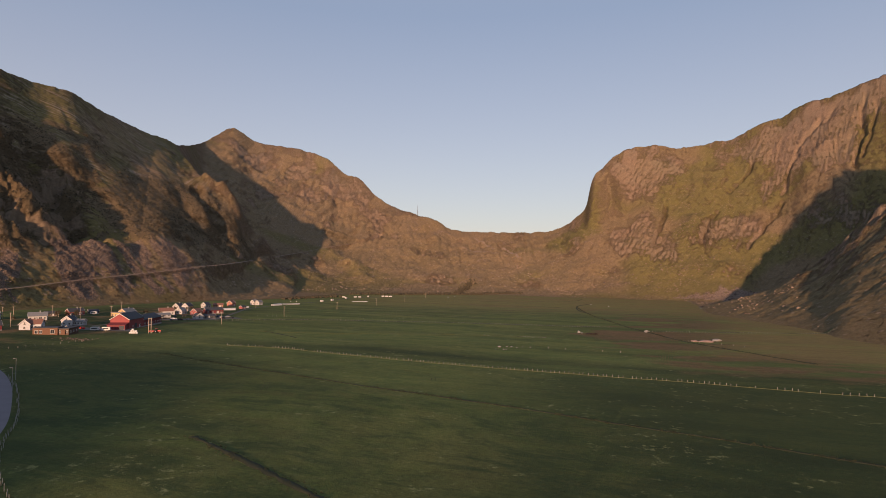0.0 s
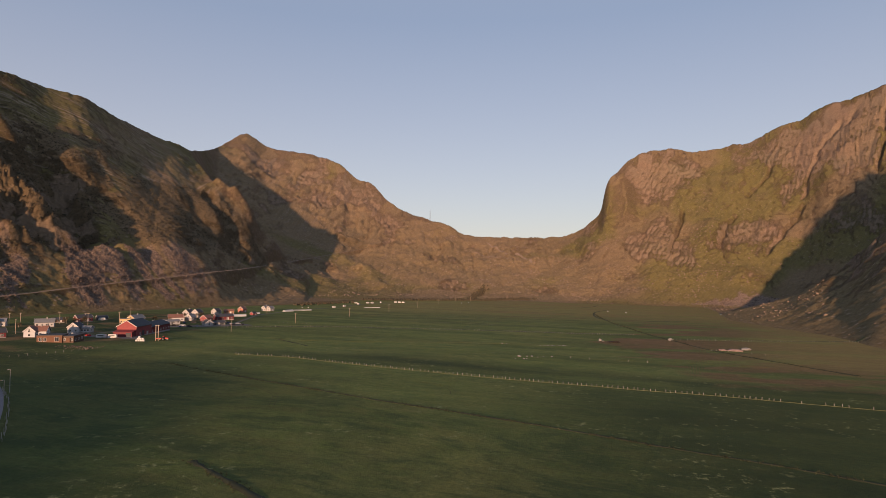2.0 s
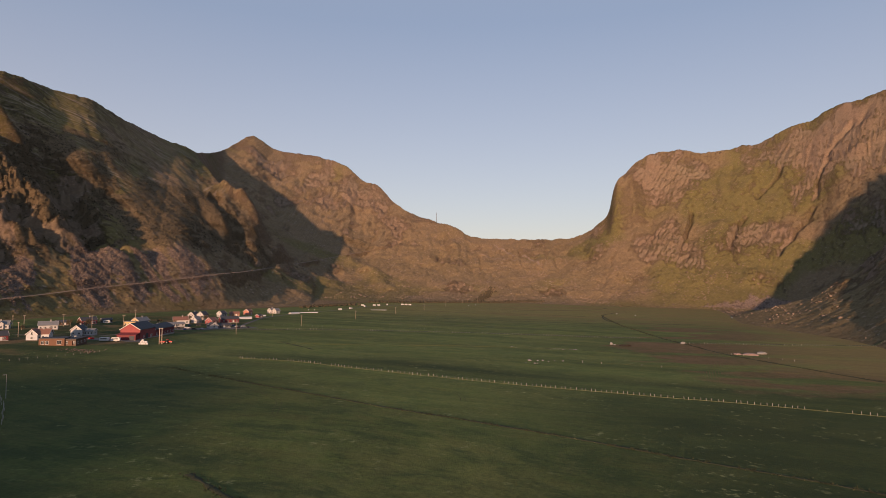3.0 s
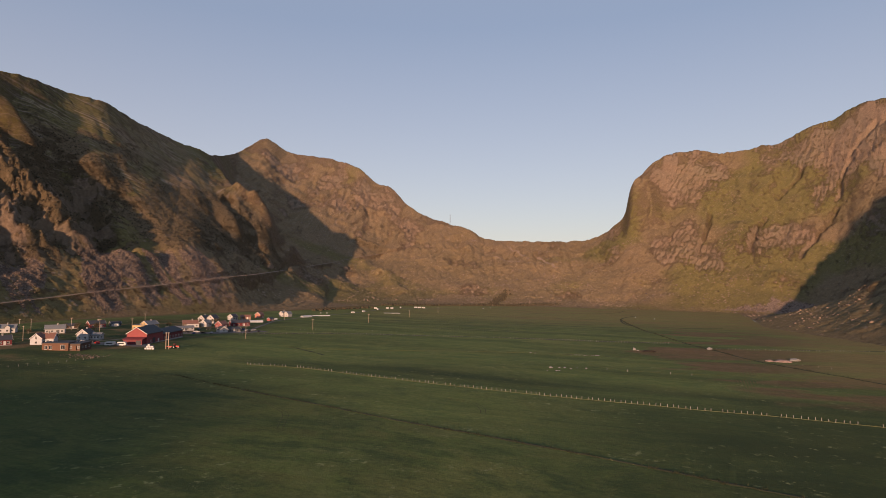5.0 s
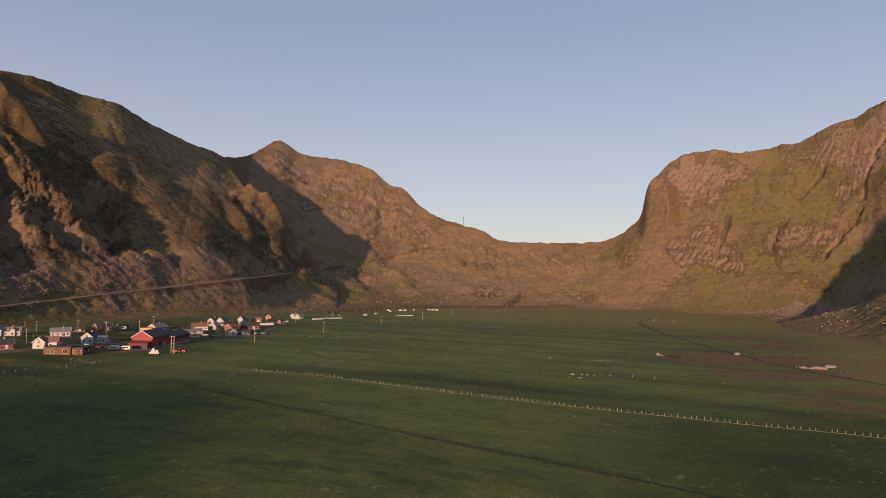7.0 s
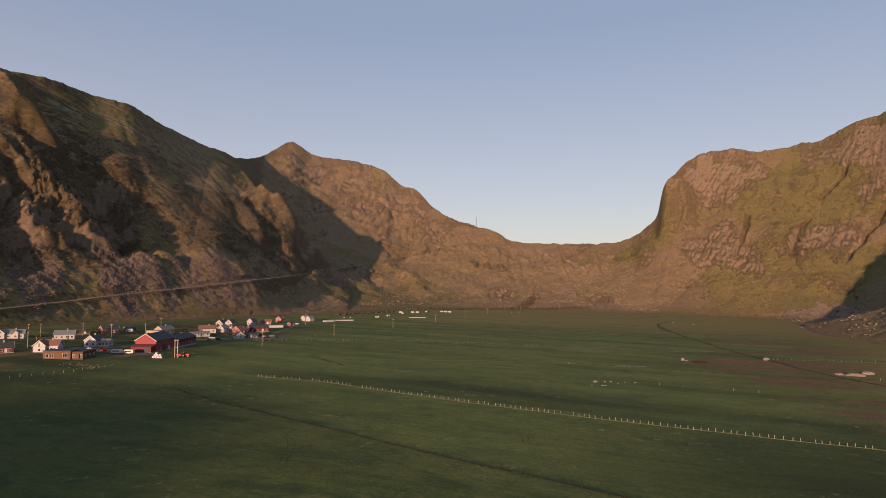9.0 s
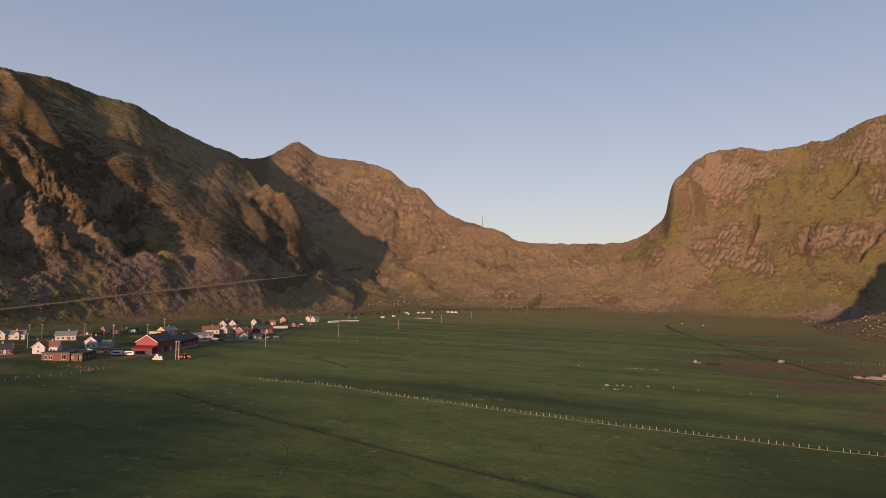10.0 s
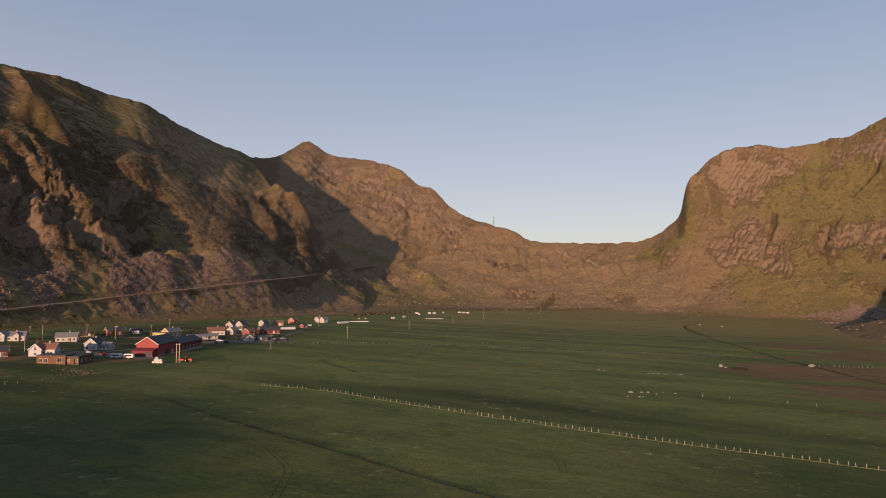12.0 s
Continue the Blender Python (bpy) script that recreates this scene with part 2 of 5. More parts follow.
    col = k.mix(1.0, col, (1.02, 1.03, 0.86), "MULTIPLY")
    k.put(b.inputs["Base Color"], col)
    b.inputs["Roughness"].default_value = 0.95
    b.inputs["Specular IOR Level"].default_value = 0.1
    low = k.bump(mid, 0.5, 1.0)
    k.put(b.inputs["Normal"], k.bump(fine, 0.8, 0.5, low))
    return m


MOUNTAIN = {"mountain_west": mountain_material("west_slope", (-0.525, 0.64, 0.562), (0.53, 0.76, -0.37)),
            "mountain_peak": mountain_material("peak_slope", (0.99, 0.05, 0.05), (0.05, -0.9, -0.43)),
            "mountain_pass": mountain_material("pass_slope", (0.99, 0.05, 0.05), (0.05, -0.9, -0.43)),
            "mountain_east": mountain_material("east_slope", (0.66, -0.71, -0.09), (-0.63, -0.52, -0.57))}
MEADOW = ground_material()


# ---- terrain ----
EYE = (-0.5, 45.0)
ROOT = np.random.RandomState(7)
PERM = ROOT.permutation(4096)
GRAD = ROOT.uniform(0, 2 * np.pi, 4096)


def perlin(x, y, seed=0):
    """Gradient noise, about -0.7 to 0.7."""
    x, y = np.asarray(x, float) + seed * 37.7, np.asarray(y, float) - seed * 91.3
    i, j = np.floor(x).astype(int), np.floor(y).astype(int)
    u, v = x - i, y - j

    def corner(a, b):
        g = GRAD[PERM[(PERM[(i + a) & 4095] + j + b) & 4095]]
        return np.cos(g) * (u - a) + np.sin(g) * (v - b)

    fu, fv = u * u * u * (u * (u * 6 - 15) + 10), v * v * v * (v * (v * 6 - 15) + 10)
    low = corner(0, 0) * (1 - fu) + corner(1, 0) * fu
    high = corner(0, 1) * (1 - fu) + corner(1, 1) * fu
    return low * (1 - fv) + high * fv


def fbm(x, y, octaves=4, seed=0, gain=0.5):
    total, amp = 0, 1.0
    for o in range(octaves):
        total = total + amp * perlin(x * 2**o, y * 2**o, seed + 3 * o)
        amp *= gain
    return total


def step(a, b, x):
    t = np.clip((np.asarray(x, float) - a) / (b - a), 0, 1)
    return t * t * (3 - 2 * t)


# The ridge all round the valley: bearing in degrees from the eye, distance, slope of the sight line to it.
RIDGE = np.array([
    (-115, 800, -0.05), (-95, 760, 0.12), (-70, 800, 0.28), (-52, 950, 0.305), (-42.4, 1110, 0.281), (-40.6, 1145, 0.280),
    (-36.8, 1230, 0.264), (-35.1, 1265, 0.261), (-31.6, 1360, 0.2308), (-27.6, 1510, 0.2026), (-25.8, 1620, 0.1925),
    (-23.7, 2180, 0.200), (-20.9, 2430, 0.227), (-19.4, 2430, 0.211), (-14.2, 2360, 0.196), (-12.0, 2300, 0.183),
    (-10.6, 2250, 0.162), (-8.9, 2190, 0.151), (-7.4, 2100, 0.124), (-3.1, 1930, 0.090), (-0.8, 1850, 0.077),
    (0.3, 1820, 0.0645), (3.7, 1770, 0.0605), (8.5, 1740, 0.0605), (11.1, 1740, 0.067), (12.7, 1740, 0.085), (13.8, 1745, 0.108),
    (14.2, 1760, 0.142), (15.3, 1800, 0.171), (17.2, 1880, 0.197)])
RIDGE_EAST = np.array([
    (19.6, 1940, 0.2035), (22.4, 1980, 0.195), (25.0, 2010, 0.201), (27.0, 2030, 0.206), (28.8, 2030, 0.223),
    (30.7, 2020, 0.232), (31.9, 2010, 0.245), (34.0, 1980, 0.252), (37.5, 1950, 0.272), (45, 1850, 0.29), (60, 1700, 0.28),
    (80, 1500, 0.20), (100, 1400, -0.05)])
RIDGE = np.concatenate([RIDGE, RIDGE_EAST])
# Where the slope leaves the flat: bearing, distance, how hollow the slope is.
FOOT = np.array([
    (-115, 600, 1.3), (-70, 450, 1.3), (-46, 565, 1.18), (-41, 608, 1.15), (-36, 660, 1.1), (-31, 715, 1.0), (-26.5, 775, 1.05), (-24, 815, 1.3), (-21, 860, 1.55),
    (-17, 920, 1.9), (-12.4, 1040, 2.1), (-9.5, 1090, 2.15), (-6, 1140, 1.9), (0, 1180, 1.6), (7, 1230, 1.5), (13, 1240, 1.55), (18, 1270, 1.4),
    (22, 1300, 1.25), (26, 1280, 1.25), (30, 1230, 1.6), (36, 1120, 1.7), (45, 1000, 1.8), (60, 900, 1.6), (100, 900, 1.4)])
# The near spur at the valley's other side: bearing, foot, crest distance, crest height.
SPUR = np.array([(24, 985, 1075, -24), (25.1, 930, 1060, -16), (27.5, 840, 1045, -3), (30.2, 760, 1043, 14), (31.7, 720, 1050, 32), (33.1, 690, 1060, 48), (34.5, 650, 1080, 66),
                 (35.5, 620, 1100, 92), (36.5, 590, 1112, 116), (38.5, 560, 1112, 147), (42.5, 520, 1085, 200), (47, 495, 1030, 266), (54, 445, 1000, 350), (60, 420, 960, 400),
                 (80, 380, 800, 280), (100, 400, 700, -20)])
# The shoulder in front of the peak: bearing, crest distance, slope of the sight line to it, how hollow its side is.
SHOULDER = np.array([
    (-33, 1330, 0.13, 0.95), (-30, 1400, 0.185, 0.95), (-27.6, 1500, 0.200, 0.92), (-26.2, 1560, 0.1915, 0.9), (-25.2, 1490, 0.1752, 0.9), (-24.4, 1400, 0.160, 0.92), (-23.65, 1330, 0.1444, 0.95),
    (-22.6, 1300, 0.1267, 1.1), (-21.6, 1310, 0.1182, 1.25), (-20.6, 1325, 0.101, 1.4), (-20.0, 1345, 0.0786, 1.45), (-18.4, 1375, 0.0537, 1.5),
    (-17.3, 1395, 0.0293, 1.45), (-15.5, 1405, 0.012, 1.5), (-13, 1400, -0.05, 1.6)])


def knots(table, column, az):
    """A smooth curve through the table's knots."""
    x, y = table[:, 0], table[:, column]
    d = np.gradient(y, x)
    k = np.clip(np.searchsorted(x, az) - 1, 0, len(x) - 2)
    h = x[k + 1] - x[k]
    s = np.clip((az - x[k]) / h, 0, 1)
    slope = (y[k + 1] - y[k]) / h
    m0 = np.where(d[k] * slope > 0, np.sign(d[k]) * np.minimum(abs(d[k]), 2.5 * abs(slope)), 0)
    m1 = np.where(d[k + 1] * slope > 0, np.sign(d[k + 1]) * np.minimum(abs(d[k + 1]), 2.5 * abs(slope)), 0)
    return (y[k] * (1 + 2 * s) * (1 - s) ** 2 + h * m0 * s * (1 - s) ** 2 + y[k + 1] * s * s * (3 - 2 * s) + h * m1 * s * s * (s - 1))


def flat(x, y):
    """The valley's floor."""
    yy = np.clip(y, -600, 1058)
    z = 7.5 - 0.0235 * np.clip(x, -700, 700) - 0.0275 * yy + 1.3e-5 * yy * yy
    z = z - 3.5 * step(560, 900, y)
    far = step(1200, 2500, np.hypot(x, y))
    z = z * (1 - far) + 0.7 * fbm(x / 110, y / 110, 3, 2)
    # unseen hill added at the seaward end, keeps low sun off the near meadow
    hill = np.exp(-(((y + 350 + 0.1 * x) / 110) ** 2)) * (1 - step(-190, -20, x + 14 * perlin(y / 60, x / 60, 18))) * step(-1300, -900, x)
    return z + hill * (50 + 8 * fbm(x / 150, y / 150, 3, 19))


def foot_of(az):
    f = knots(FOOT, 1, az)
    s = knots(SPUR, 1, np.clip(az, 24, 100))
    w = step(23.0, 25.5, az)
    return f * (1 - w) + np.minimum(f, s) * w


# Single landforms, as lines from above to below: x, y, x, y, half width, height.
WEST_FORMS = np.array([
    (-740, 830, -658, 778, 15, 20), (-658, 778, -574, 812, 13, 22), (-620, 745, -480, 690, 12, 12), (-620, 715, -510, 690, 9, 9), (-600, 670, -490, 645, 13, 11),
    (-720, 880, -600, 820, 30, -20), (-600, 820, -480, 760, 30, -24), (-545, 865, -460, 805, 22, -16), (-569, 764, -488, 701, 13, 14),
    (-690, 790, -580, 745, 10, -9),
    (-520, 1190, -438, 1112, 15, -17), (-438, 1112, -393, 1143, 14, -14), (-520, 1265, -441, 1229, 14, 13), (-448, 776, -382, 782, 7, 5),
    (-375, 1400, -330, 1362, 34, 5), (-330, 1362, -240, 1189, 34, 5), (-386, 1523, -310, 1449, 18, -10), (-320, 1640, -258, 1555, 28, 10),
    (-258, 1555, -191, 1401, 24, 9), (-353, 1802, -311, 1810, 24, 15), (-360, 1140, -330, 1150, 24, 5),
    (-500, 1275, -450, 1262, 34, 10), (-450, 1262, -416, 1250, 34, 12), (-440, 1145, -418, 1050, 30, -8), (-440, 1060, -385, 940, 45, -20)])
EAST_FORMS = np.array([
    (611, 1627, 527, 1501, 5, -15), (720, 1561, 629, 1451, 5, -15), (891, 1705, 796, 1626, 5, -14), (1051, 1657, 998, 1641, 5, -14), (998, 1641, 942, 1601, 5.5, -16),
    (942, 1601, 893, 1557, 5, -14), (873, 1530, 839, 1490, 4.5, -13), (839, 1490, 783, 1450, 4.5, -12), (783, 1450, 728, 1407, 4.5, -10), (1162, 1617, 1092, 1537, 5.5, -17),
    (1092, 1537, 1008, 1442, 5.5, -16), (1139, 1542, 1037, 1452, 5, -12), (1110, 1648, 1074, 1642, 12, -16),
    (483, 1742, 462, 1662, 34, 14), (523, 1564, 484, 1506, 26, 12), (654, 1541, 626, 1474, 30, 14), (638, 1353, 628, 1332, 20, 9), (820, 1747, 783, 1674, 26, 12),
    (1060, 1600, 1020, 1560, 30, 14)])
# Bare rock: x, y, radius.
ROCKS = np.array([
    (519, 1795, 60), (573, 1838, 55), (481, 1725, 60), (501, 1535, 48), (526, 1466, 40), (647, 1515, 55), (635, 1339, 32), (810, 1732, 42), (744, 1497, 40), (973, 1736, 60),
    (1040, 1590, 60), (1080, 1560, 90), (913, 1764, 60), (384, 1690, 34), (800, 1631, 30), (923, 1504, 40), (-630, 817, 60), (-523, 713, 70), (-551, 681, 50), (-440, 1212, 28),
    (-600, 1901, 60), (-330, 2121, 90), (-559, 2184, 80), (-790, 2191, 70), (-689, 929, 60), (-455, 905, 34), (-425, 960, 28)])
# The old road that climbs along the slope: x, y, z.
ROAD = np.array([(-424, 440, 18.5), (-421, 483, 20.3), (-420.5, 546, 23.4), (-420, 582, 25.2), (-415, 613, 27.6), (-410, 651, 30.2), (-399, 685, 32.8), (-392, 738, 36),
                 (-382, 784, 39.2), (-373, 822, 42.2), (-369, 880, 46), (-369, 940, 48.2), (-371, 1000, 51), (-384, 1105, 55.6), (-394, 1214, 61), (-401, 1334, 67.6),
                 (-402, 1452, 75.2), (-394, 1552, 83.2), (-374, 1629, 93), (-342, 1675, 103), (-300, 1755, 114), (-252, 1775, 118), (-215, 1850, 128)])


def to_segment(x, y, x0, y0, x1, y1):
    """Distance from a line and the share of its length."""
    dx, dy = x1 - x0, y1 - y0
    u = np.clip(((x - x0) * dx + (y - y0) * dy) / (dx * dx + dy * dy), 0, 1)
    return np.hypot(x - x0 - u * dx, y - y0 - u * dy), u


def road_bed(x, y):
    """Distance from the road and its height there."""
    best, height = np.full(np.shape(x), 1e9), np.zeros(np.shape(x))
    for (x0, y0, z0), (x1, y1, z1) in zip(ROAD[:-1], ROAD[1:]):
        d, u = to_segment(x, y, x0, y0, x1, y1)
        height = np.where(d < best, z0 + (z1 - z0) * u, height)
        best = np.minimum(d, best)
    return best, height


def sides(x, y, a, field):
    """A field laid along the fall line of each side of the valley, blended where they meet."""
    west, east = 1 - step(-27, -21, a), step(9, 14, a)
    out = west * field(0.62 * x + 0.78 * y, 0.78 * x - 0.62 * y)
    out = out + (1 - west - east) * field(x, y)
    return out + east * field(0.89 * x - 0.45 * y, -0.45 * x - 0.89 * y)


def ridged(u, v, seed):
    return np.clip(1 - 2.2 * abs(perlin(u, v, seed)), 0, 1)


def terrain(x, y, extras=False):
    """Height of the land, and how it is covered."""
    x, y = np.asarray(x, float), np.asarray(y, float)
    dx, dy = x - EYE[0], y - EYE[1]
    az, r = np.degrees(np.arctan2(dx, dy)), np.hypot(dx, dy)
    base = flat(x, y)
    inside = (az > -115) & (az < 100)
    a = np.clip(az, -115, 100)
    rc, rf, p = knots(RIDGE, 1, a), knots(FOOT, 1, a), knots(FOOT, 2, a)
    zc = 48.5 + rc * knots(RIDGE, 2, a)
    s = (r - rf) / (rc - rf)
    # the steep nose shows only near the top; below it the slope is even
    even = 48.5 + rc * sum(knots(RIDGE, 2, np.clip(a + d, -115, 100)) for d in (-4, -2, 0, 2, 4)) / 5
    body = zc + (even - zc) * (1 - step(0.68, 0.97, s)) * step(6, 10, a) * (1 - step(24, 28, a))
    z = base + (body - base) * np.clip(s, 0, 1) ** p
    # the shoulder hides the lower side of the peak
    n = np.clip(az, -33, -13)
    hc = knots(SHOULDER, 1, n)
    ht = (r - rf) / (hc - rf)
    hide = base + (48.5 + hc * knots(SHOULDER, 2, n) - base) * np.clip(ht, 0, 1) ** knots(SHOULDER, 3, n)
    hide = hide - 0.6 * np.clip(r - hc, 0, None) * step(0, 70, r - hc) - 60 * (1 - step(-33, -30, az)) - 60 * step(-15.5, -13, az)
    butt = step(-14, 8, hide - z) * inside
    z = np.maximum(z, hide) + 4 * np.exp(-(((z - hide) / 9) ** 2)) * (az > -33) * (az < -13) * step(0.15, 0.5, ht)
    s = s + (np.maximum(s, 0.78 * np.clip(ht, 0, 1)) - s) * butt
    # small notches of the skyline
    notch = 5 * fbm(a * 1.1, a * 0 + 3, 4, 11) + 4 * abs(perlin(a * 4, a * 0, 12)) + 2 * perlin(a * 11, a * 0, 13)
    z = z + step(80, 200, zc) * step(0.94, 1.0, s) * (1 - 0.5 * (1 - step(-27, -21, a))) * notch
    beyond = np.clip(r - rc, 0, None)
    # unseen rise behind the west skyline, added to carry its shadow onto the peak
    top = (1 - step(-28.2, -26.6, a)) * step(-48, -43, a)
    fall = beyond * 0.55 + np.clip(beyond, 0, 30) * 0.25
    z = np.maximum(z - fall * (1 - top) + top * (0.13 * np.clip(beyond, 0, 260) - 0.6 * np.clip(beyond - 260, 0, None)), -25)
    west, east = 1 - step(-27, -21, a), step(9, 14, a)
    mid = 1 - west - east
    mask = step(0.02 + 0.10 * west, 0.26 + 0.06 * west, s) * (1 - 0.85 * step(0.84, 1.0, s)) * (s > 0) * inside
    wx, wy = x + 18 * fbm(x / 80, y / 80, 4, 71, 0.55), y + 18 * fbm(x / 80, y / 80, 4, 72, 0.55)
    gully = sides(wx, wy, a, lambda u, v: ridged(u / 130, v / 800, 6) ** 3)
    small = sides(wx, wy, a, lambda u, v: ridged(u / 38, v / 210, 8) ** 2)
    tiny = sides(wx, wy, a, lambda u, v: ridged(u / 13, v / 60, 9) ** 2)
    rough = fbm(x / 75, y / 75, 5, 14, 0.5)
    grain = 1 - 0.45 * west
    knobs = sides(wx / grain, wy / grain, a, lambda u, v: 0.5 * ridged(u / 42, v / 110, 21) + 0.34 * ridged(u / 17, v / 52, 22) + 0.2 * ridged(u / 8, v / 24, 23) - 0.38)
    zone = sides(x, y, a, lambda u, v: fbm(u / 110, v / 170, 3, 31))
    rocky = zone + 0.08 * west - 0.30 * west * step(0.45, 0.6, s) - 0.02 * east - 0.14 * mid + 0.22 * mid * step(0.6, 0.9, s) * step(-24, -18, a) * (1 - step(-6, 0, a))
    for x0, y0, radius in ROCKS:
        rocky = rocky + 0.42 * np.exp(-((x - x0) ** 2 + (y - y0) ** 2) / radius**2)
    rocky = step(0.02, 0.42, rocky) * step(0.14, 0.32, s)
    crag = west * (1 - step(-35.5, -32.5, a)) * (1 - step(0.5, 0.66, s))
    calm = (1 - 0.6 * mid * (1 - step(0.35, 0.8, s)) - 0.5 * east) * (1 - 0.78 * west * (1 - crag))
    rocky = np.clip(rocky + 0.7 * crag * step(0.14, 0.28, s), 0, 1) * (1 - west * (1 - crag) * (1 - 0.35 * step(-30, -26, a)))
    z = z + mask * calm * (-12 * gully * (1 + west * (1 - 1.2 * step(0.45, 0.6, s))) - 6 * small + 11 * rough)
    z = z + mask * (0.5 + 0.5 * rocky) * (1 - 0.45 * west * (1 - crag)) * ((11 - 5 * east) * knobs * rocky + 4.0 * east * rocky * sides(x, y, a, lambda u, v: ridged((u + 0.3 * v) / 11, v / 70, 29)) + 2.4 * rough - 5.5 * tiny * rocky + 3.0 * fbm(x / 11, y / 11, 3, 25) + 3.0 * west * ridged(x / 13, y / 17, 28) + 3.4 * crag * (ridged((0.82 * wx - 0.57 * wy) / 10, (0.57 * wx + 0.82 * wy) / 34, 47) - 0.5) + 1.2 * crag * ridged((0.82 * x - 0.57 * y) / 4.5, (0.57 * x + 0.82 * y) / 13, 48))
    # ledges on the bare rock
    turn = 2 * np.pi * (z / 19 + 1.4 * rough + 0.8 * zone)
    z = z + mask * rocky * (2.6 - 1.8 * east - 1.9 * mid) * np.sin(turn)
    for x0, y0, x1, y1, wide, high in np.concatenate([WEST_FORMS, EAST_FORMS]):
        d, u = to_segment(wx, wy, x0, y0, x1, y1)
        z = z + high * np.exp(-((d / wide) ** 2)) * step(0.12 * west, 0.06 + 0.2 * west, s) * (1 - step(0.9, 1.0, s))
    # levees that run down over the apron
    apron = (1 - step(-19, -13, a)) * step(0.0, 0.05, s) * (1 - step(0.2, 0.34, s)) * inside
    levee = sides(wx, wy, a, lambda u, v: ridged(u / 62, v / 520, 33) ** 1.5 + 0.35 * ridged(u / 23, v / 200, 34))
    z = z + apron * (2.6 * (levee - 0.45) + 2.2 * fbm(x / 12, y / 12, 4, 35, 0.6))
    # the near spur
    b = np.clip(az, 24, 100)
    sf, sc, sz = knots(SPUR, 1, b), knots(SPUR, 2, b), knots(SPUR, 3, b)
    t = (r - sf) / (sc - sf)
    front = base + (sz - base) * np.clip(t, 0, 1) ** 1.1 - np.clip(r - sc, 0, None) * 0.5
    slabs = ridged((0.9 * wx + 0.43 * wy) / 70, (0.43 * wx - 0.9 * wy) / 24, 27)
    down, over = 0.92 * wx + 0.39 * wy, 0.39 * wx - 0.92 * wy
    rills = ridged(over / 26, down / 420, 43) ** 1.5 + 0.5 * ridged(over / 13, down / 190, 44)
    boss = step(0.66, 0.95, t) * step(31, 35, az) * np.clip(fbm(x / 34, y / 34, 3, 45) + 0.05, 0, 1)
    front = front + (5 * rough + 0.9 * (rills - 0.5) + 1.6 * fbm(x / 16, y / 16, 4, 26, 0.6)) * step(0.03, 0.3, t) * step(25.5, 31, az) + 26 * boss
    on = (az > 24) & (az < 100)
    z = np.where(on, np.maximum(z, front), z)
    z = np.where(inside, z, base)
    near, bed = road_bed(x, y)
    z = z + (bed - z) * np.exp(-((near / 5.5) ** 4)) * (s > 0.0)
    if not extras:
        return z
    fans = sides(wx, wy, a, lambda u, v: 0.7 * perlin(u / 75, v / 420, 41) + 0.7 * perlin(u / 20, v / 260, 42))
    talus = west * step(0.0, 0.04, s) * (1 - step(0.16, 0.34, s)) * step(-0.12, 0.24, fans)
    talus = np.maximum(talus, 0.8 * east * step(0.0, 0.04, s) * (1 - step(0.02 + 0.05 * step(23, 27, az), 0.07 + 0.1 * step(23, 27, az), s + 0.1 * fans)) * step(17, 22, az) * (1 - step(29.5, 31.5, az)))
    talus = np.maximum(talus, mid * 0.35 * step(0.05, 0.3, s) * step(-0.1, 0.3, fans))
    butte = np.exp(-((to_segment(wx, wy, -485, 885, -445, 1150)[0] / 56) ** 2)) + 0.8 * np.exp(-((to_segment(wx, wy, -540, 1000, -510, 1170)[0] / 36) ** 2))
    bush = np.clip(1.25 * butte, 0, 1) + 0.9 * np.exp(-((to_segment(wx, wy, -365, 1800, -310, 1790)[0] / 36) ** 2))
    bush = np.maximum(bush, 0.85 * (1 - step(-33, -30, az)) * step(0.14, 0.3, s) * (1 - step(0.66, 0.92, s)) * step(-0.02, 0.26, fbm(wx / 48, wy / 48, 4, 56, 0.6) + 0.34 * step(0.34, 0.5, s)))
    bush = np.maximum(bush, 0.55 * west * step(0.25, 0.4, s) * (1 - step(0.7, 0.9, s)) * step(0.0, 0.3, perlin(wx / 60, wy / 60, 55)))
    green = step(-0.2, 0.3, fbm(x / 240, y / 240, 3, 61) + 0.16 * east + 0.2 * west - 0.45 * mid * step(0.25, 0.6, s))
    nose = on & (front >= z - 3) & (t > 0)
    green = np.where(nose, 0.5, green)
    rocky = np.where(nose, np.clip(0.7 * step(0.5, 0.95, slabs) * step(0.3, 0.6, t) * step(30, 34, az) + 1.5 * step(0.02, 0.3, boss), 0, 1), rocky)
    dry = np.maximum(nose * 0.75, np.maximum(0.3 + 0.55 * step(-18, -6, az) + 0.15 * step(0, 8, az) - 0.75 * step(10, 17, az), 0.95 * apron)) * (1 - step(0.1 + 0.35 * mid, 0.55 + 0.45 * mid, s)) * (1 - np.clip(bush, 0, 1))
    return z, rocky, np.clip(talus * (1 - bush), 0, 1), np.clip(bush, 0, 1), green, dry, np.maximum(west * step(0.3, 0.5, s), 0.3 * mid * step(0.5, 0.65, s) * step(-22, -19, az) * (1 - step(-14, -10, az)))


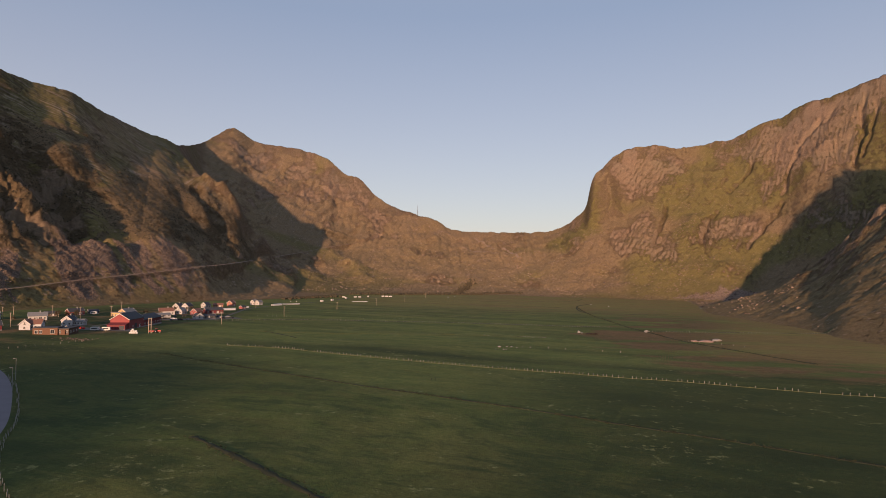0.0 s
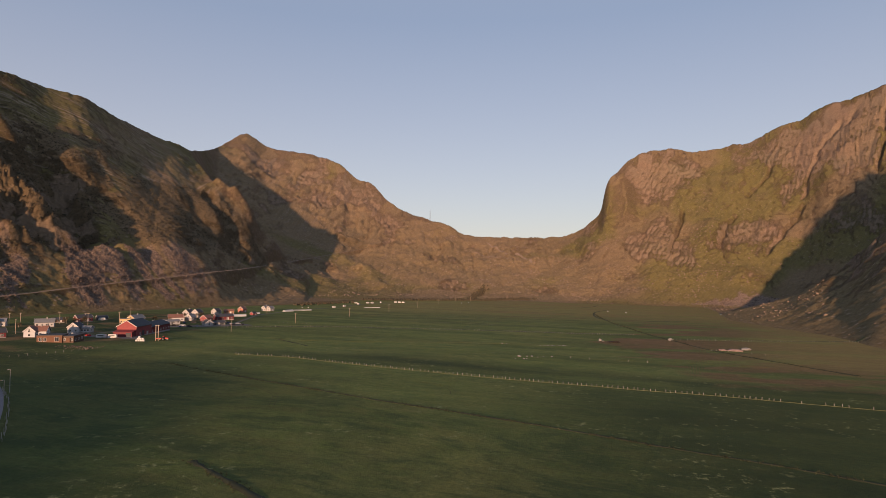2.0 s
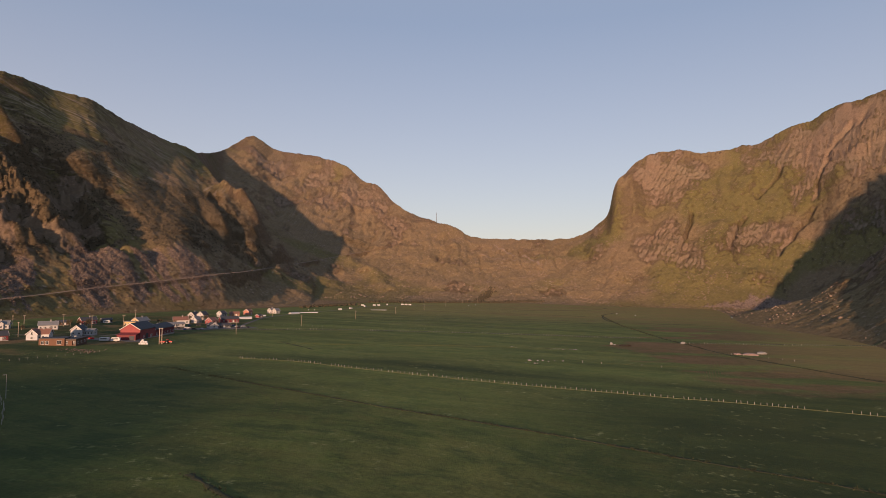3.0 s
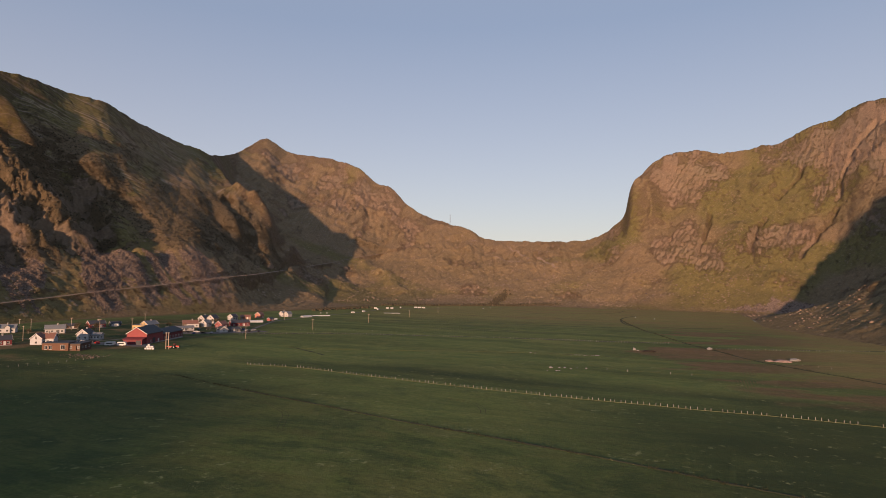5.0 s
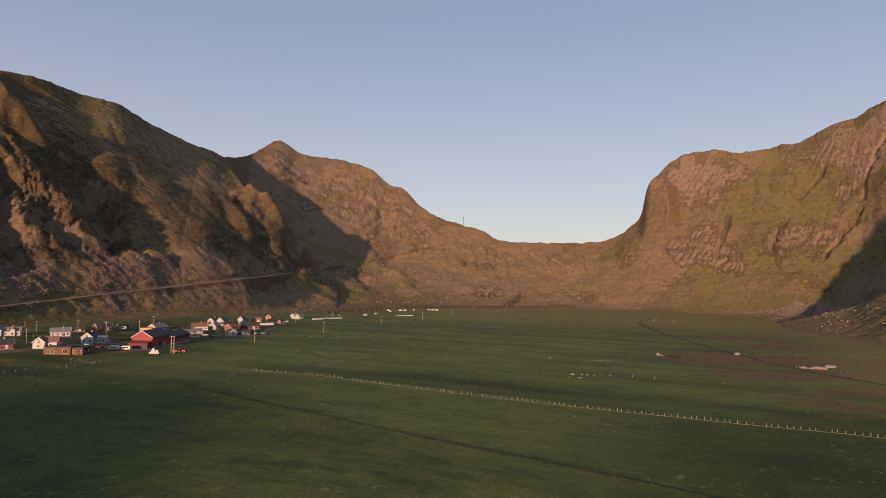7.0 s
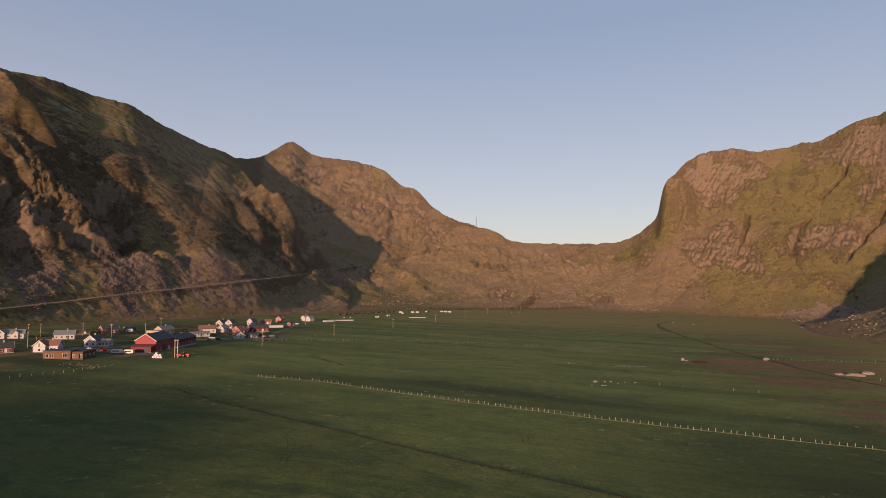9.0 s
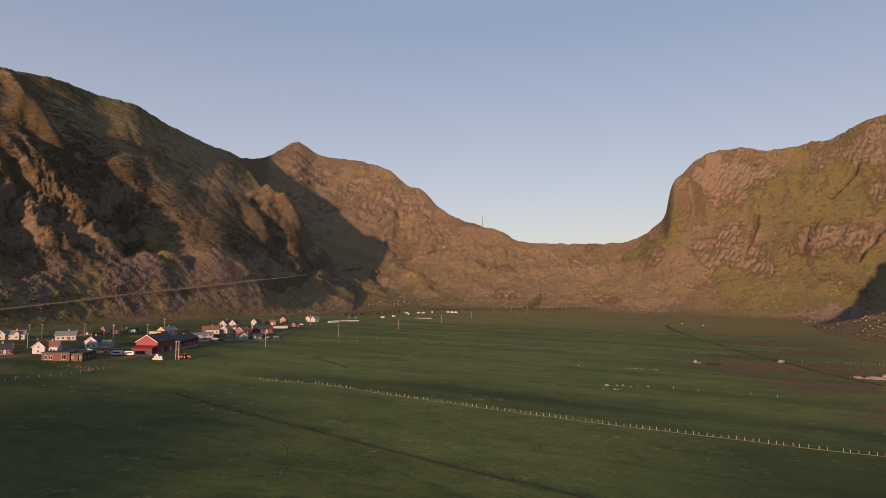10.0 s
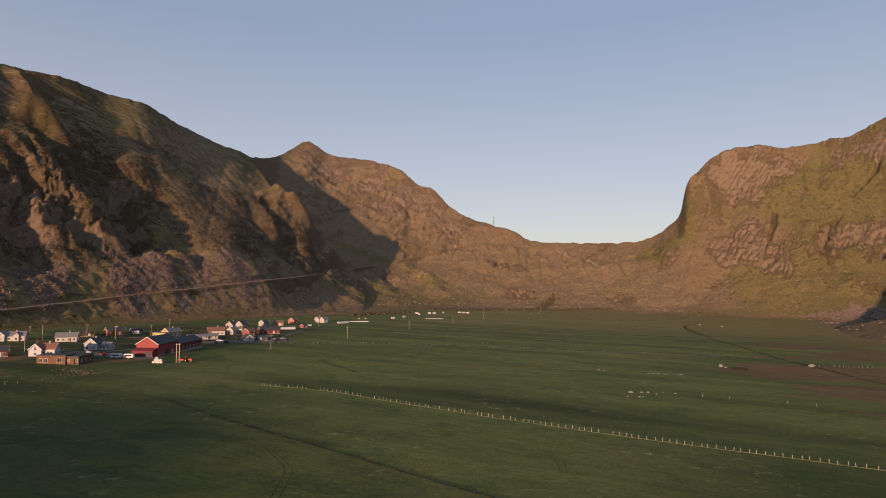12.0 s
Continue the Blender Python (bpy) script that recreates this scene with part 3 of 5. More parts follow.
def sheet(name, az, rows, material, extra=None):
    """One piece of land on rows of (bearing, distance)."""
    nc, nr = rows.shape
    x = EYE[0] + rows * np.sin(np.radians(az))[:, None]
    y = EYE[1] + rows * np.cos(np.radians(az))[:, None]
    z, rock, scree, shrub, green, dry, streak = terrain(x, y, True)
    lean = np.hypot(terrain(x + 4, y) - z, terrain(x, y + 4) - z) / 4
    rock = np.clip(0.45 * rock + step(0.75, 1.5, lean) * (0.35 + 0.5 * rock), 0, 1)
    me = bpy.data.meshes.new(name)
    me.vertices.add(nc * nr)
    me.vertices.foreach_set("co", np.stack([x, y, z], -1).ravel())
    i = np.arange(nc - 1)[:, None] * nr + np.arange(nr - 1)[None]
    quads = np.stack([i, i + 1, i + nr + 1, i + nr], -1).reshape(-1, 4)
    me.loops.add(quads.size)
    me.loops.foreach_set("vertex_index", quads.ravel())
    me.polygons.add(len(quads))
    me.polygons.foreach_set("loop_start", np.arange(0, quads.size, 4))
    me.polygons.foreach_set("use_smooth", np.ones(len(quads), bool))
    fields = {"rock": rock, "scree": scree, "shrub": shrub, "green": green, "dry": dry, "streak": streak}
    if extra:
        fields.update(extra(x, y))
    for key, value in fields.items():
        me.attributes.new(key, "FLOAT", "POINT").data.foreach_set("value", np.ascontiguousarray(value.ravel(), dtype=np.float32))
    me.update(calc_edges=True)
    me.materials.append(material)
    return new(name, me)


def heath_cover(x, y):
    """Brown heath on the valley's far side and along its foot."""
    dx, dy = x - EYE[0], y - EYE[1]
    az, r = np.degrees(np.arctan2(dx, dy)), np.hypot(dx, dy)
    wet = fbm(x / 90, y / 30, 3, 84)
    e = step(90, 150, x + 60 * wet) * step(428, 446, y + 20 * wet) * (1 - step(505, 522, y))
    e = np.maximum(e, step(170, 240, x + 80 * wet) * step(535, 555, y) * (1 - 0.35 * step(640, 740, y)) * (0.75 + 0.9 * wet))
    e = np.maximum(e, 0.95 * np.exp(-(((x - 185) / 85) ** 4) - ((y + 0.1 * x - 318) / 42) ** 4) * (0.6 + wet))
    e = np.maximum(e, 0.95 * step(75, 170, x + 60 * wet) * step(262, 305, y + 30 * wet) * (1 - step(418, 440, y)) * (0.7 + wet))
    bands = step(-0.12, 0.2, perlin(x / 420, y / 38, 83))
    e = np.maximum(e, (0.15 + 0.65 * bands) * step(650, 850, y) * step(-120, 120, x))
    e = np.maximum(e, step(0.94 - 0.12 * step(18, 26, az), 1.0, r / foot_of(np.clip(az, -115, 100))))
    # left: shade of the near-left meadow, put into its colour besides the hill
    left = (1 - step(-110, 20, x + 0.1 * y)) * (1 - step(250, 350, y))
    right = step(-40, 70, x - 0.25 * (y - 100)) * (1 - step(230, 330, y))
    yards = np.exp(-(((x + 270) / 85) ** 4) - ((y - 470) / 190) ** 4)
    e = np.maximum(e, yards * (0.5 + 0.9 * fbm(x / 28, y / 28, 3, 86)))
    d = y - (291 - 0.315 * x) + 5 * wet
    behind = 0.6 * step(0, 4, d) * (1 - step(20, 44, d)) * (1 - step(10, 90, x)) * step(-170, -110, x)
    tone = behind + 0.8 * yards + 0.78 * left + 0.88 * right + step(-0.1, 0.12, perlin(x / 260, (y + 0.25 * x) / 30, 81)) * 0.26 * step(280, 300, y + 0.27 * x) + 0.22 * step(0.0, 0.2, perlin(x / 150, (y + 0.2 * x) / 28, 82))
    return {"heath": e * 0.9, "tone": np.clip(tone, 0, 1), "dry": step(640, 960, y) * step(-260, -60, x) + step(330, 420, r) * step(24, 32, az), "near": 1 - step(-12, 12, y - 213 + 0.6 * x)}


def bearings(a, b, fine):
    out = [a]
    while out[-1] < b - 1e-6:
        wide = abs(out[-1] + 3) > 52
        out.append(min(b, out[-1] + (2.0 if wide else fine)))
    return np.array(out)


def build_land():
    along = np.concatenate([np.linspace(0, 1, 300) ** 1.08, 1 + np.linspace(0.004, 0.12, 14), 1 + np.linspace(0.15, 0.55, 9)])
    for name, a, b, label in (("mountain_west", -115, -25.8, "steep craggy mountain side with scree, shrubs and brown turf"),
                              ("mountain_peak", -25.8, 0.3, "rocky peak over a smooth brown grassy slope"),
                              ("mountain_pass", 0.3, 12.7, "low grassy saddle closing the valley"),
                              ("mountain_east", 12.7, 100, "broad cliff-topped mountain with green and brown slopes")):
        az = bearings(a, b, 0.1)
        rf, rc = foot_of(az), knots(RIDGE, 1, az)
        rows = rf[:, None] + (rc - rf)[:, None] * along[None]
        rows = np.concatenate([rows, rows[:, -1:] + 500, np.full((len(az), 1), 4300.0)], 1)
        tagged(sheet(name, az, rows, MOUNTAIN[name]), label, "mountain", kind="structure")
    az = np.concatenate([np.arange(-180, -115, 1.5), bearings(-115, 100, 0.25), np.arange(101.5, 179.9, 1.5), [180.0]])
    rf = np.where((az >= -115) & (az <= 100), foot_of(np.clip(az, -115, 100)), 4300.0)
    rows = rf[:, None] * np.concatenate([[0.0, 0.05, 0.1], np.linspace(0.14, 1, 260)])[None]
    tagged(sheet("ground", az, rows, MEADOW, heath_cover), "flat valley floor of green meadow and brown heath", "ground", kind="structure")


build_land()


# ---- more materials ----
def plain(name, color, rough=0.7, worn=0.35, scale=1.5, metal=0.0, dirt=(0.05, 0.045, 0.04)):
    """Paint, wood, metal or stone with stains and grain."""
    m, b = mat(name)
    k = Net(m)
    p = k.coords()
    one = k.node("ObjectInfo").outputs["Random"]
    stain = k.noise(p, scale * 0.35, 5, 0.65)
    grain = k.noise(p, scale * 6, 4, 0.7)
    c = k.mix(k.ramp(stain, [(0.45, 0.0), (0.8, worn)]), color, k.mix(0.5, color, dirt))
    c = k.mix(k.math("MULTIPLY", grain, 0.3), c, tuple(v * 0.6 for v in color))
    c = k.mix(k.math("MULTIPLY", one, 0.18), c, tuple(v * 0.55 for v in color))
    k.put(b.inputs["Base Color"], c)
    k.put(b.inputs["Roughness"], k.math("MULTIPLY_ADD", stain, 0.25, rough - 0.12))
    b.inputs["Metallic"].default_value = metal
    k.put(b.inputs["Normal"], k.bump(grain, 0.25, 0.02))
    return m


def boards(name, color, pitch=0.18):
    """Painted weatherboard."""
    m, b = mat(name)
    k = Net(m)
    p = k.coords()
    wave = k.node("TexWave", wave_type="BANDS", bands_direction="Z", wave_profile="SAW")
    k.put(wave.inputs["Vector"], p)
    wave.inputs["Scale"].default_value = 0.314 / pitch
    stain = k.noise(p, 0.5, 5, 0.7)
    fine = k.noise(k.coords((6, 6, 0.8)), 1.5, 4, 0.7)
    c = k.mix(k.ramp(stain, [(0.4, 0.0), (0.8, 0.5)]), color, tuple(v * 0.62 for v in color))
    c = k.mix(k.math("MULTIPLY", fine, 0.3), c, tuple(v * 0.7 for v in color))
    k.put(b.inputs["Base Color"], c)
    b.inputs["Roughness"].default_value = 0.65
    k.put(b.inputs["Normal"], k.bump(wave.outputs["Fac"], 0.5, 0.03))
    return m


def roofing(name, color):
    m, b = mat(name)
    k = Net(m)
    p = k.coords()
    rows = k.node("TexWave", wave_type="BANDS", bands_direction="Z")
    k.put(rows.inputs["Vector"], p)
    rows.inputs["Scale"].default_value = 1.2
    stain = k.noise(p, 0.4, 6, 0.7)
    c = k.mix(k.ramp(stain, [(0.35, 0.0), (0.75, 0.8)]), color, tuple(0.6 * v + 0.02 for v in color))
    k.put(b.inputs["Base Color"], c)
    b.inputs["Roughness"].default_value = 0.7
    k.put(b.inputs["Normal"], k.bump(rows.outputs["Fac"], 0.5, 0.04))
    return m


def glass_material():
    m, b = mat("window_glass")
    k = Net(m)
    b.inputs["Base Color"].default_value = (0.02, 0.024, 0.03, 1)
    b.inputs["Roughness"].default_value = 0.08
    b.inputs["Specular IOR Level"].default_value = 0.7
    k.put(b.inputs["Normal"], k.bump(k.noise(k.coords(), 0.8, 2), 0.06, 0.02))
    return m


WHITE = boards("white_boards", (0.43, 0.43, 0.44))
PALE = boards("pale_blue_boards", (0.45, 0.47, 0.5))
RED = boards("red_boards", (0.27, 0.066, 0.07))
DEEP_RED = boards("deep_red_boards", (0.16, 0.035, 0.042))
YELLOW = boards("yellow_boards", (0.52, 0.37, 0.18))
ORANGE = boards("ochre_boards", (0.36, 0.17, 0.1))
SALMON = boards("salmon_boards", (0.4, 0.17, 0.13))
BROWN = boards("brown_boards", (0.1, 0.065, 0.05))
SLATE_WALL = boards("dark_grey_boards", (0.055, 0.06, 0.07))
TIMBER = boards("bare_timber_boards", (0.14, 0.07, 0.045), 0.14)
DARK_ROOF = roofing("dark_roof", (0.05, 0.055, 0.065))
GREY_ROOF = roofing("grey_roof", (0.17, 0.18, 0.19))
RUST_ROOF = roofing("brown_red_roof", (0.2, 0.1, 0.075))
PALE_ROOF = roofing("pale_metal_roof", (0.5, 0.48, 0.47))
TRIM = plain("white_trim", (0.6, 0.59, 0.58), 0.5, 0.2)
STONE_BASE = plain("foundation", (0.3, 0.29, 0.28), 0.9, 0.5)
GLASS = glass_material()
POLE_WOOD = plain("weathered_pole_wood", (0.42, 0.34, 0.27), 0.85, 0.4, 2.0)
POST_WOOD = plain("silvered_post_wood", (0.27, 0.27, 0.25), 0.85, 0.4, 3.0)
STEEL = plain("galvanised_steel", (0.3, 0.3, 0.3), 0.5, 0.3, 2.0, 0.3)
MAST_STEEL = plain("dark_mast_steel", (0.09, 0.085, 0.085), 0.7, 0.3, 2.0)
RUBBER = plain("tyre_rubber", (0.02, 0.02, 0.02), 0.85, 0.3)
FILM = plain("white_wrap_film", (0.55, 0.56, 0.56), 0.4, 0.3)
CANVAS = plain("white_cover_sheet", (0.45, 0.47, 0.48), 0.55, 0.4)
BOULDER = plain("pale_granite", (0.24, 0.235, 0.225), 0.9, 0.6, 0.9)
PINK_ROCK = plain("pink_granite", (0.28, 0.2, 0.175), 0.9, 0.5, 0.6)
SCREE = plain("scree_rock", (0.14, 0.106, 0.086), 0.95, 0.6, 0.4)
SLOPE_STONE = plain("sunlit_slope_rock", (0.25, 0.185, 0.14), 0.95, 0.6, 0.4)
ASPHALT = plain("asphalt", (0.19, 0.18, 0.2), 0.85, 0.4, 0.4)
GRAVEL = plain("gravel_road", (0.26, 0.185, 0.135), 0.95, 0.5, 0.5)
YARD = plain("gravel_yard", (0.15, 0.135, 0.125), 0.95, 0.6, 0.12)
TUFT = plain("rough_grass", (0.07, 0.075, 0.025), 0.95, 0.5, 0.4)
STRAW = plain("dry_grass", (0.115, 0.125, 0.06), 0.95, 0.4, 0.4)
DITCH = plain("dark_ditch_grass", (0.036, 0.042, 0.022), 0.95, 0.5, 0.4)
LEAVES = plain("birch_scrub_leaves", (0.08, 0.066, 0.04), 0.9, 0.5, 0.3)
CAR_PAINT = {"white": plain("white_car_paint", (0.7, 0.7, 0.7), 0.3, 0.2), "black": plain("black_car_paint", (0.02, 0.02, 0.025), 0.3, 0.2),
             "grey": plain("silver_car_paint", (0.35, 0.36, 0.38), 0.3, 0.2), "red": plain("red_car_paint", (0.5, 0.03, 0.025), 0.35, 0.2),
             "blue": plain("blue_car_paint", (0.04, 0.07, 0.16), 0.3, 0.2)}


# ---- building blocks ----
class Form:
    """Vertices and faces of one mesh."""

    def __init__(self):
        self.v, self.f = [], []

    def add(self, verts, faces, m=None):
        o = len(self.v)
        self.v += [tuple(m @ Vector(p)) if m else tuple(p) for p in verts]
        self.f += [tuple(o + i for i in f) for f in faces]
        return self

    def box(self, x0, x1, y0, y1, z0, z1, m=None):
        v = [(x, y, z) for z in (z0, z1) for x, y in ((x0, y0), (x1, y0), (x1, y1), (x0, y1))]
        return self.add(v, [(3, 2, 1, 0), (4, 5, 6, 7), (0, 1, 5, 4), (1, 2, 6, 5), (2, 3, 7, 6), (3, 0, 4, 7)], m)

    def prism(self, outline, y0, y1, m=None):
        """An outline in x and z, drawn out along y."""
        n = len(outline)
        v = [(x, y0, z) for x, z in outline] + [(x, y1, z) for x, z in outline]
        f = [tuple(range(n)), tuple(range(2 * n - 1, n - 1, -1))] + [(i, i + n, (i + 1) % n + n, (i + 1) % n) for i in range(n)]
        return self.add(v, f, m)

    def tube(self, r0, r1, z0, z1, sides=8, m=None):
        ring = [(math.cos(2 * math.pi * i / sides), math.sin(2 * math.pi * i / sides)) for i in range(sides)]
        v = [(r0 * c, r0 * s, z0) for c, s in ring] + [(r1 * c, r1 * s, z1) for c, s in ring]
        f = [tuple(range(sides - 1, -1, -1)), tuple(range(sides, 2 * sides))]
        f += [(i, (i + 1) % sides, (i + 1) % sides + sides, i + sides) for i in range(sides)]
        return self.add(v, f, m)

    def mesh(self, name, material, smooth=False):
        me = bpy.data.meshes.new(name)
        me.from_pydata(self.v, [], self.f)
        bm = bmesh.new()
        bm.from_mesh(me)
        bmesh.ops.recalc_face_normals(bm, faces=bm.faces)
        bm.to_mesh(me)
        bm.free()
        if smooth:
            me.polygons.foreach_set("use_smooth", np.ones(len(me.polygons), bool))
        me.materials.append(material)
        return me


def part(name, form, material, parent=None, label="", at=None, smooth=False):
    """One mesh object, under a thing or a part."""
    data = form if isinstance(form, bpy.types.Mesh) else form.mesh(name, material, smooth)
    ob = new(name, data)
    ob.parent = parent
    if at is not None:
        ob.matrix_basis = at
    return tagged(ob, label)


def ground_z(x, y):
    return float(terrain(np.array([x]), np.array([y]))[0])


def thing(name, x, y, turn, label, category, group="", sink=0.0):
    ob = new(name)
    ob.matrix_basis = pose(x, y, ground_z(x, y) - sink, 0, 0, turn)
    return tagged(ob, label, category, group)


# ---- houses ----
def window_form(w, h):
    f = Form()
    t = 0.11
    f.box(-w / 2 - t, -w / 2, -0.07, 0.05, -t, h + t).box(w / 2, w / 2 + t, -0.07, 0.05, -t, h + t)
    f.box(-w / 2, w / 2, -0.07, 0.05, -t, 0).box(-w / 2, w / 2, -0.07, 0.05, h, h + t)
    return f.box(-0.035, 0.035, -0.05, 0.03, 0, h)


WINDOWS = {}


def window(parent, m, w=1.1, h=1.25):
    """A framed window; the wall's outside looks along -y of m."""
    if (w, h) not in WINDOWS:
        WINDOWS[w, h] = (window_form(w, h).mesh("window", TRIM), Form().box(-w / 2, w / 2, -0.03, 0.0, 0, h).mesh("pane", GLASS))
    frame_mesh, pane_mesh = WINDOWS[w, h]
    ob = part("window", frame_mesh, None, parent, at=m)
    part("pane", pane_mesh, None, ob)


DOOR = {}


def front_door(parent, m, material):
    if material not in DOOR:
        f = Form().box(-0.5, 0.5, -0.06, 0.02, 0, 2.05)
        f.box(-0.62, -0.5, -0.09, 0.02, 0, 2.17).box(0.5, 0.62, -0.09, 0.02, 0, 2.17).box(-0.5, 0.5, -0.09, 0.02, 2.05, 2.17)
        DOOR[material] = f.mesh("door", material)
    part("door", DOOR[material], None, parent, at=m)


def gabled(parent, w, l, wall, rise, walls, roof, at=None, long_windows=(3, 3), gable_windows=(1, 1), rows=1, chimney=False, over=0.45, trim=True, gable_wall=None):
    """A volume with a pitched roof along y: wall, foundation, roof, windows."""
    at = at or Matrix()
    f = Form().prism([(-w / 2, 0), (w / 2, 0), (w / 2, wall), (0, wall + rise), (-w / 2, wall)], -l / 2, l / 2)
    part("wall", f, walls, parent, at=at)
    part("foundation", Form().box(-w / 2 - 0.06, w / 2 + 0.06, -l / 2 - 0.06, l / 2 + 0.06, -1.6, 0.35), STONE_BASE, parent, at=at)
    slope = rise / (w / 2)
    drop, t = over * slope, 0.2 * math.hypot(1, slope)
    a = [(-w / 2 - over, wall - drop + 0.02), (0, wall + rise + 0.02), (0, wall + rise + 0.02 + t), (-w / 2 - over, wall - drop + 0.02 + t)]
    b = [(-x, z) for x, z in reversed(a)]
    cover = part("roof", Form().prism(a, -l / 2 - over, l / 2 + over).prism(b, -l / 2 - over, l / 2 + over), roof, parent, at=at)
    if chimney:
        part("chimney", Form().box(-0.4, 0.4, -0.4, 0.4, wall + rise - 0.5, wall + rise + 1.1).box(-0.48, 0.48, -0.48, 0.48, wall + rise + 1.1, wall + rise + 1.22),
             STONE_BASE, cover, at=pose(0.2, l * 0.12, 0))
    if trim:
        for y0, y1 in ((-l / 2 - over - 0.06, -l / 2 - over), (l / 2 + over, l / 2 + over + 0.06)):
            for s in (-1, 1):
                edge = Form()
                o = [(s * (w / 2 + over), wall - drop - 0.1), (0, wall + rise - 0.1), (0, wall + rise + 0.06 + t), (s * (w / 2 + over), wall - drop + 0.06 + t)]
                part("bargeboard", edge.prism(o, y0, y1), TRIM, parent, at=at)
    for row in range(rows):
        z = 1.0 + row * 2.5
        for side, n in zip((-1, 1), long_windows):
            for i in range(n):
                y = -l / 2 + l * (i + 0.5) / n
                window(parent, at @ pose(side * w / 2, y, z, 0, 0, 90 * side))
        for side, n in zip((-1, 1), gable_windows):
            for i in range(n):
                x = -w / 2 + w * (i + 0.5) / n
                window(parent, at @ pose(x, side * l / 2, z, 0, 0, 0 if side < 0 else 180))
    if rise > 2.2 and gable_windows[0]:
        window(parent, at @ pose(0, -l / 2, wall + 0.25, 0, 0, 0), 0.9, 1.0)


def flat_roofed(parent, x0, x1, y0, y1, high, walls, roof, windows=()):
    part("wall", Form().box(x0, x1, y0, y1, -1.2, high), walls, parent)
    part("roof", Form().box(x0 - 0.35, x1 + 0.35, y0 - 0.35, y1 + 0.35, high + 0.003, high + 0.32), roof, parent)
    for x, y, turn, w, h in windows:
        window(parent, pose(x, y, 0.75, 0, 0, turn), w, h)


def house(x, y, turn, w, l, wall, rise, walls, roof, label, **more):
    k = 0.86 if y > 480 else 0.92
    w, l, wall, rise = w * k, l * k, wall * k, rise * k
    ob = thing("house", x, y, turn, label, "house", "houses of the village")
    gabled(ob, w, l, wall, rise, walls, roof, **more)
    front_door(ob, pose(w / 2, l * 0.18, 0.35, 0, 0, 90), TRIM if walls not in (WHITE, PALE) else SLATE_WALL)
    return ob


def build_village():
    # the great barn
    barn = thing("barn", -220.5, 408, 3, "large red barn with dark roof and pale gable trim", "barn")
    gabled(barn, 13, 21, 6.6, 4.0, RED, DARK_ROOF, long_windows=(3, 2), gable_windows=(0, 0), over=0.5)
    gabled(barn, 11.5, 29, 4.6, 2.8, DEEP_RED, DARK_ROOF, pose(0.6, 25.2, 0), long_windows=(6, 7), gable_windows=(0, 2))
    lean = Form().prism([(-6.0, 0), (6.2, 0), (6.2, 3.3), (-6.0, 3.3)], -15.6, -10.52)
    part("lean_to", lean, DEEP_RED, barn, "low dark red lean-to")
    part("lean_to_roof", Form().add([(-6.4, -16.1, 3.3), (6.6, -16.1, 3.3), (6.6, -10.55, 4.5), (-6.4, -10.55, 4.5), (-6.4, -16.1, 3.5), (6.6, -16.1, 3.5),
                                     (6.6, -10.55, 4.7), (-6.4, -10.55, 4.7)], [(3, 2, 1, 0), (4, 5, 6, 7), (0, 1, 5, 4), (1, 2, 6, 5), (2, 3, 7, 6), (3, 0, 4, 7)]), DEEP_RED, barn)
    part("lean_to_foundation", Form().box(-6.1, 6.3, -15.7, -10.6, -1.6, 0.3), STONE_BASE, barn)
    part("door", Form().box(2.2, 5.4, -15.72, -15.6, 0.0, 2.9), SLATE_WALL, barn, "dark sliding barn door")
    part("door", Form().box(6.5, 6.6, -3.2, 0.2, 0.0, 3.4), SLATE_WALL, barn, "dark sliding barn door")
    part("door", Form().box(6.5, 6.58, 3.6, 4.7, 0.0, 2.3), TRIM, barn, "narrow white side door")

    # white house with a lower wing
    h = house(-264.5, 412, 8, 8, 9, 4.4, 3.1, WHITE, DARK_ROOF, "white wooden house with dark roof and low wing", rows=1, long_windows=(2, 2), gable_windows=(2, 1), chimney=True)
    gabled(h, 6, 6, 3.0, 1.4, WHITE, GREY_ROOF, pose(6.75, 1.2, 0, 0, 0, 90), long_windows=(3, 2), gable_windows=(1, 1))
    # pale house with cross gable, roof turned brown
    h = house(-265.5, 378, -72, 7.5, 11, 4.3, 3.0, PALE, RUST_ROOF, "pale blue house with brown-red roof and cross gable", long_windows=(3, 3), gable_windows=(2, 2), rows=1, chimney=True)
    gabled(h, 6.2, 8, 4.0, 2.8, PALE, RUST_ROOF, pose(1.6, -3.6, 0, 0, 0, 90), long_windows=(0, 0), gable_windows=(1, 1), rows=2)
    # low modern timber house
    m = thing("timber_house", -240, 355.5, 10, "low flat-roofed house of bare timber with large windows", "house", "houses of the village")
    flat_roofed(m, -7.5, 6.5, -3.5, 3.5, 4.1, TIMBER, SLATE_WALL, [(-5.4, -3.5, 0, 1.5, 1.9), (-3.0, -3.5, 0, 1.5, 1.9), (3.6, -3.5, 0, 2.2, 2.3)])
    part("wing", Form().box(6.6, 12.4, -2.6, 10.5, -1.2, 3.5), BROWN, m, "dark-stained side wing")
    part("wing_roof", Form().box(6.3, 12.8, -3.0, 10.9, 3.503, 3.8), SLATE_WALL, m)
    part("porch", Form().box(8.4, 10.6, -3.2, -2.62, 0.0, 2.6), TIMBER, m, "bare timber entrance porch")
    window(m, pose(7.5, -2.6, 0.9), 0.8, 1.4)
    window(m, pose(11.5, -2.6, 0.9), 0.8, 1.4)
    for y in (0.0, 4.0, 8.0):
        window(m, pose(12.4, y, 0.9, 0, 0, 90), 1.2, 1.2)

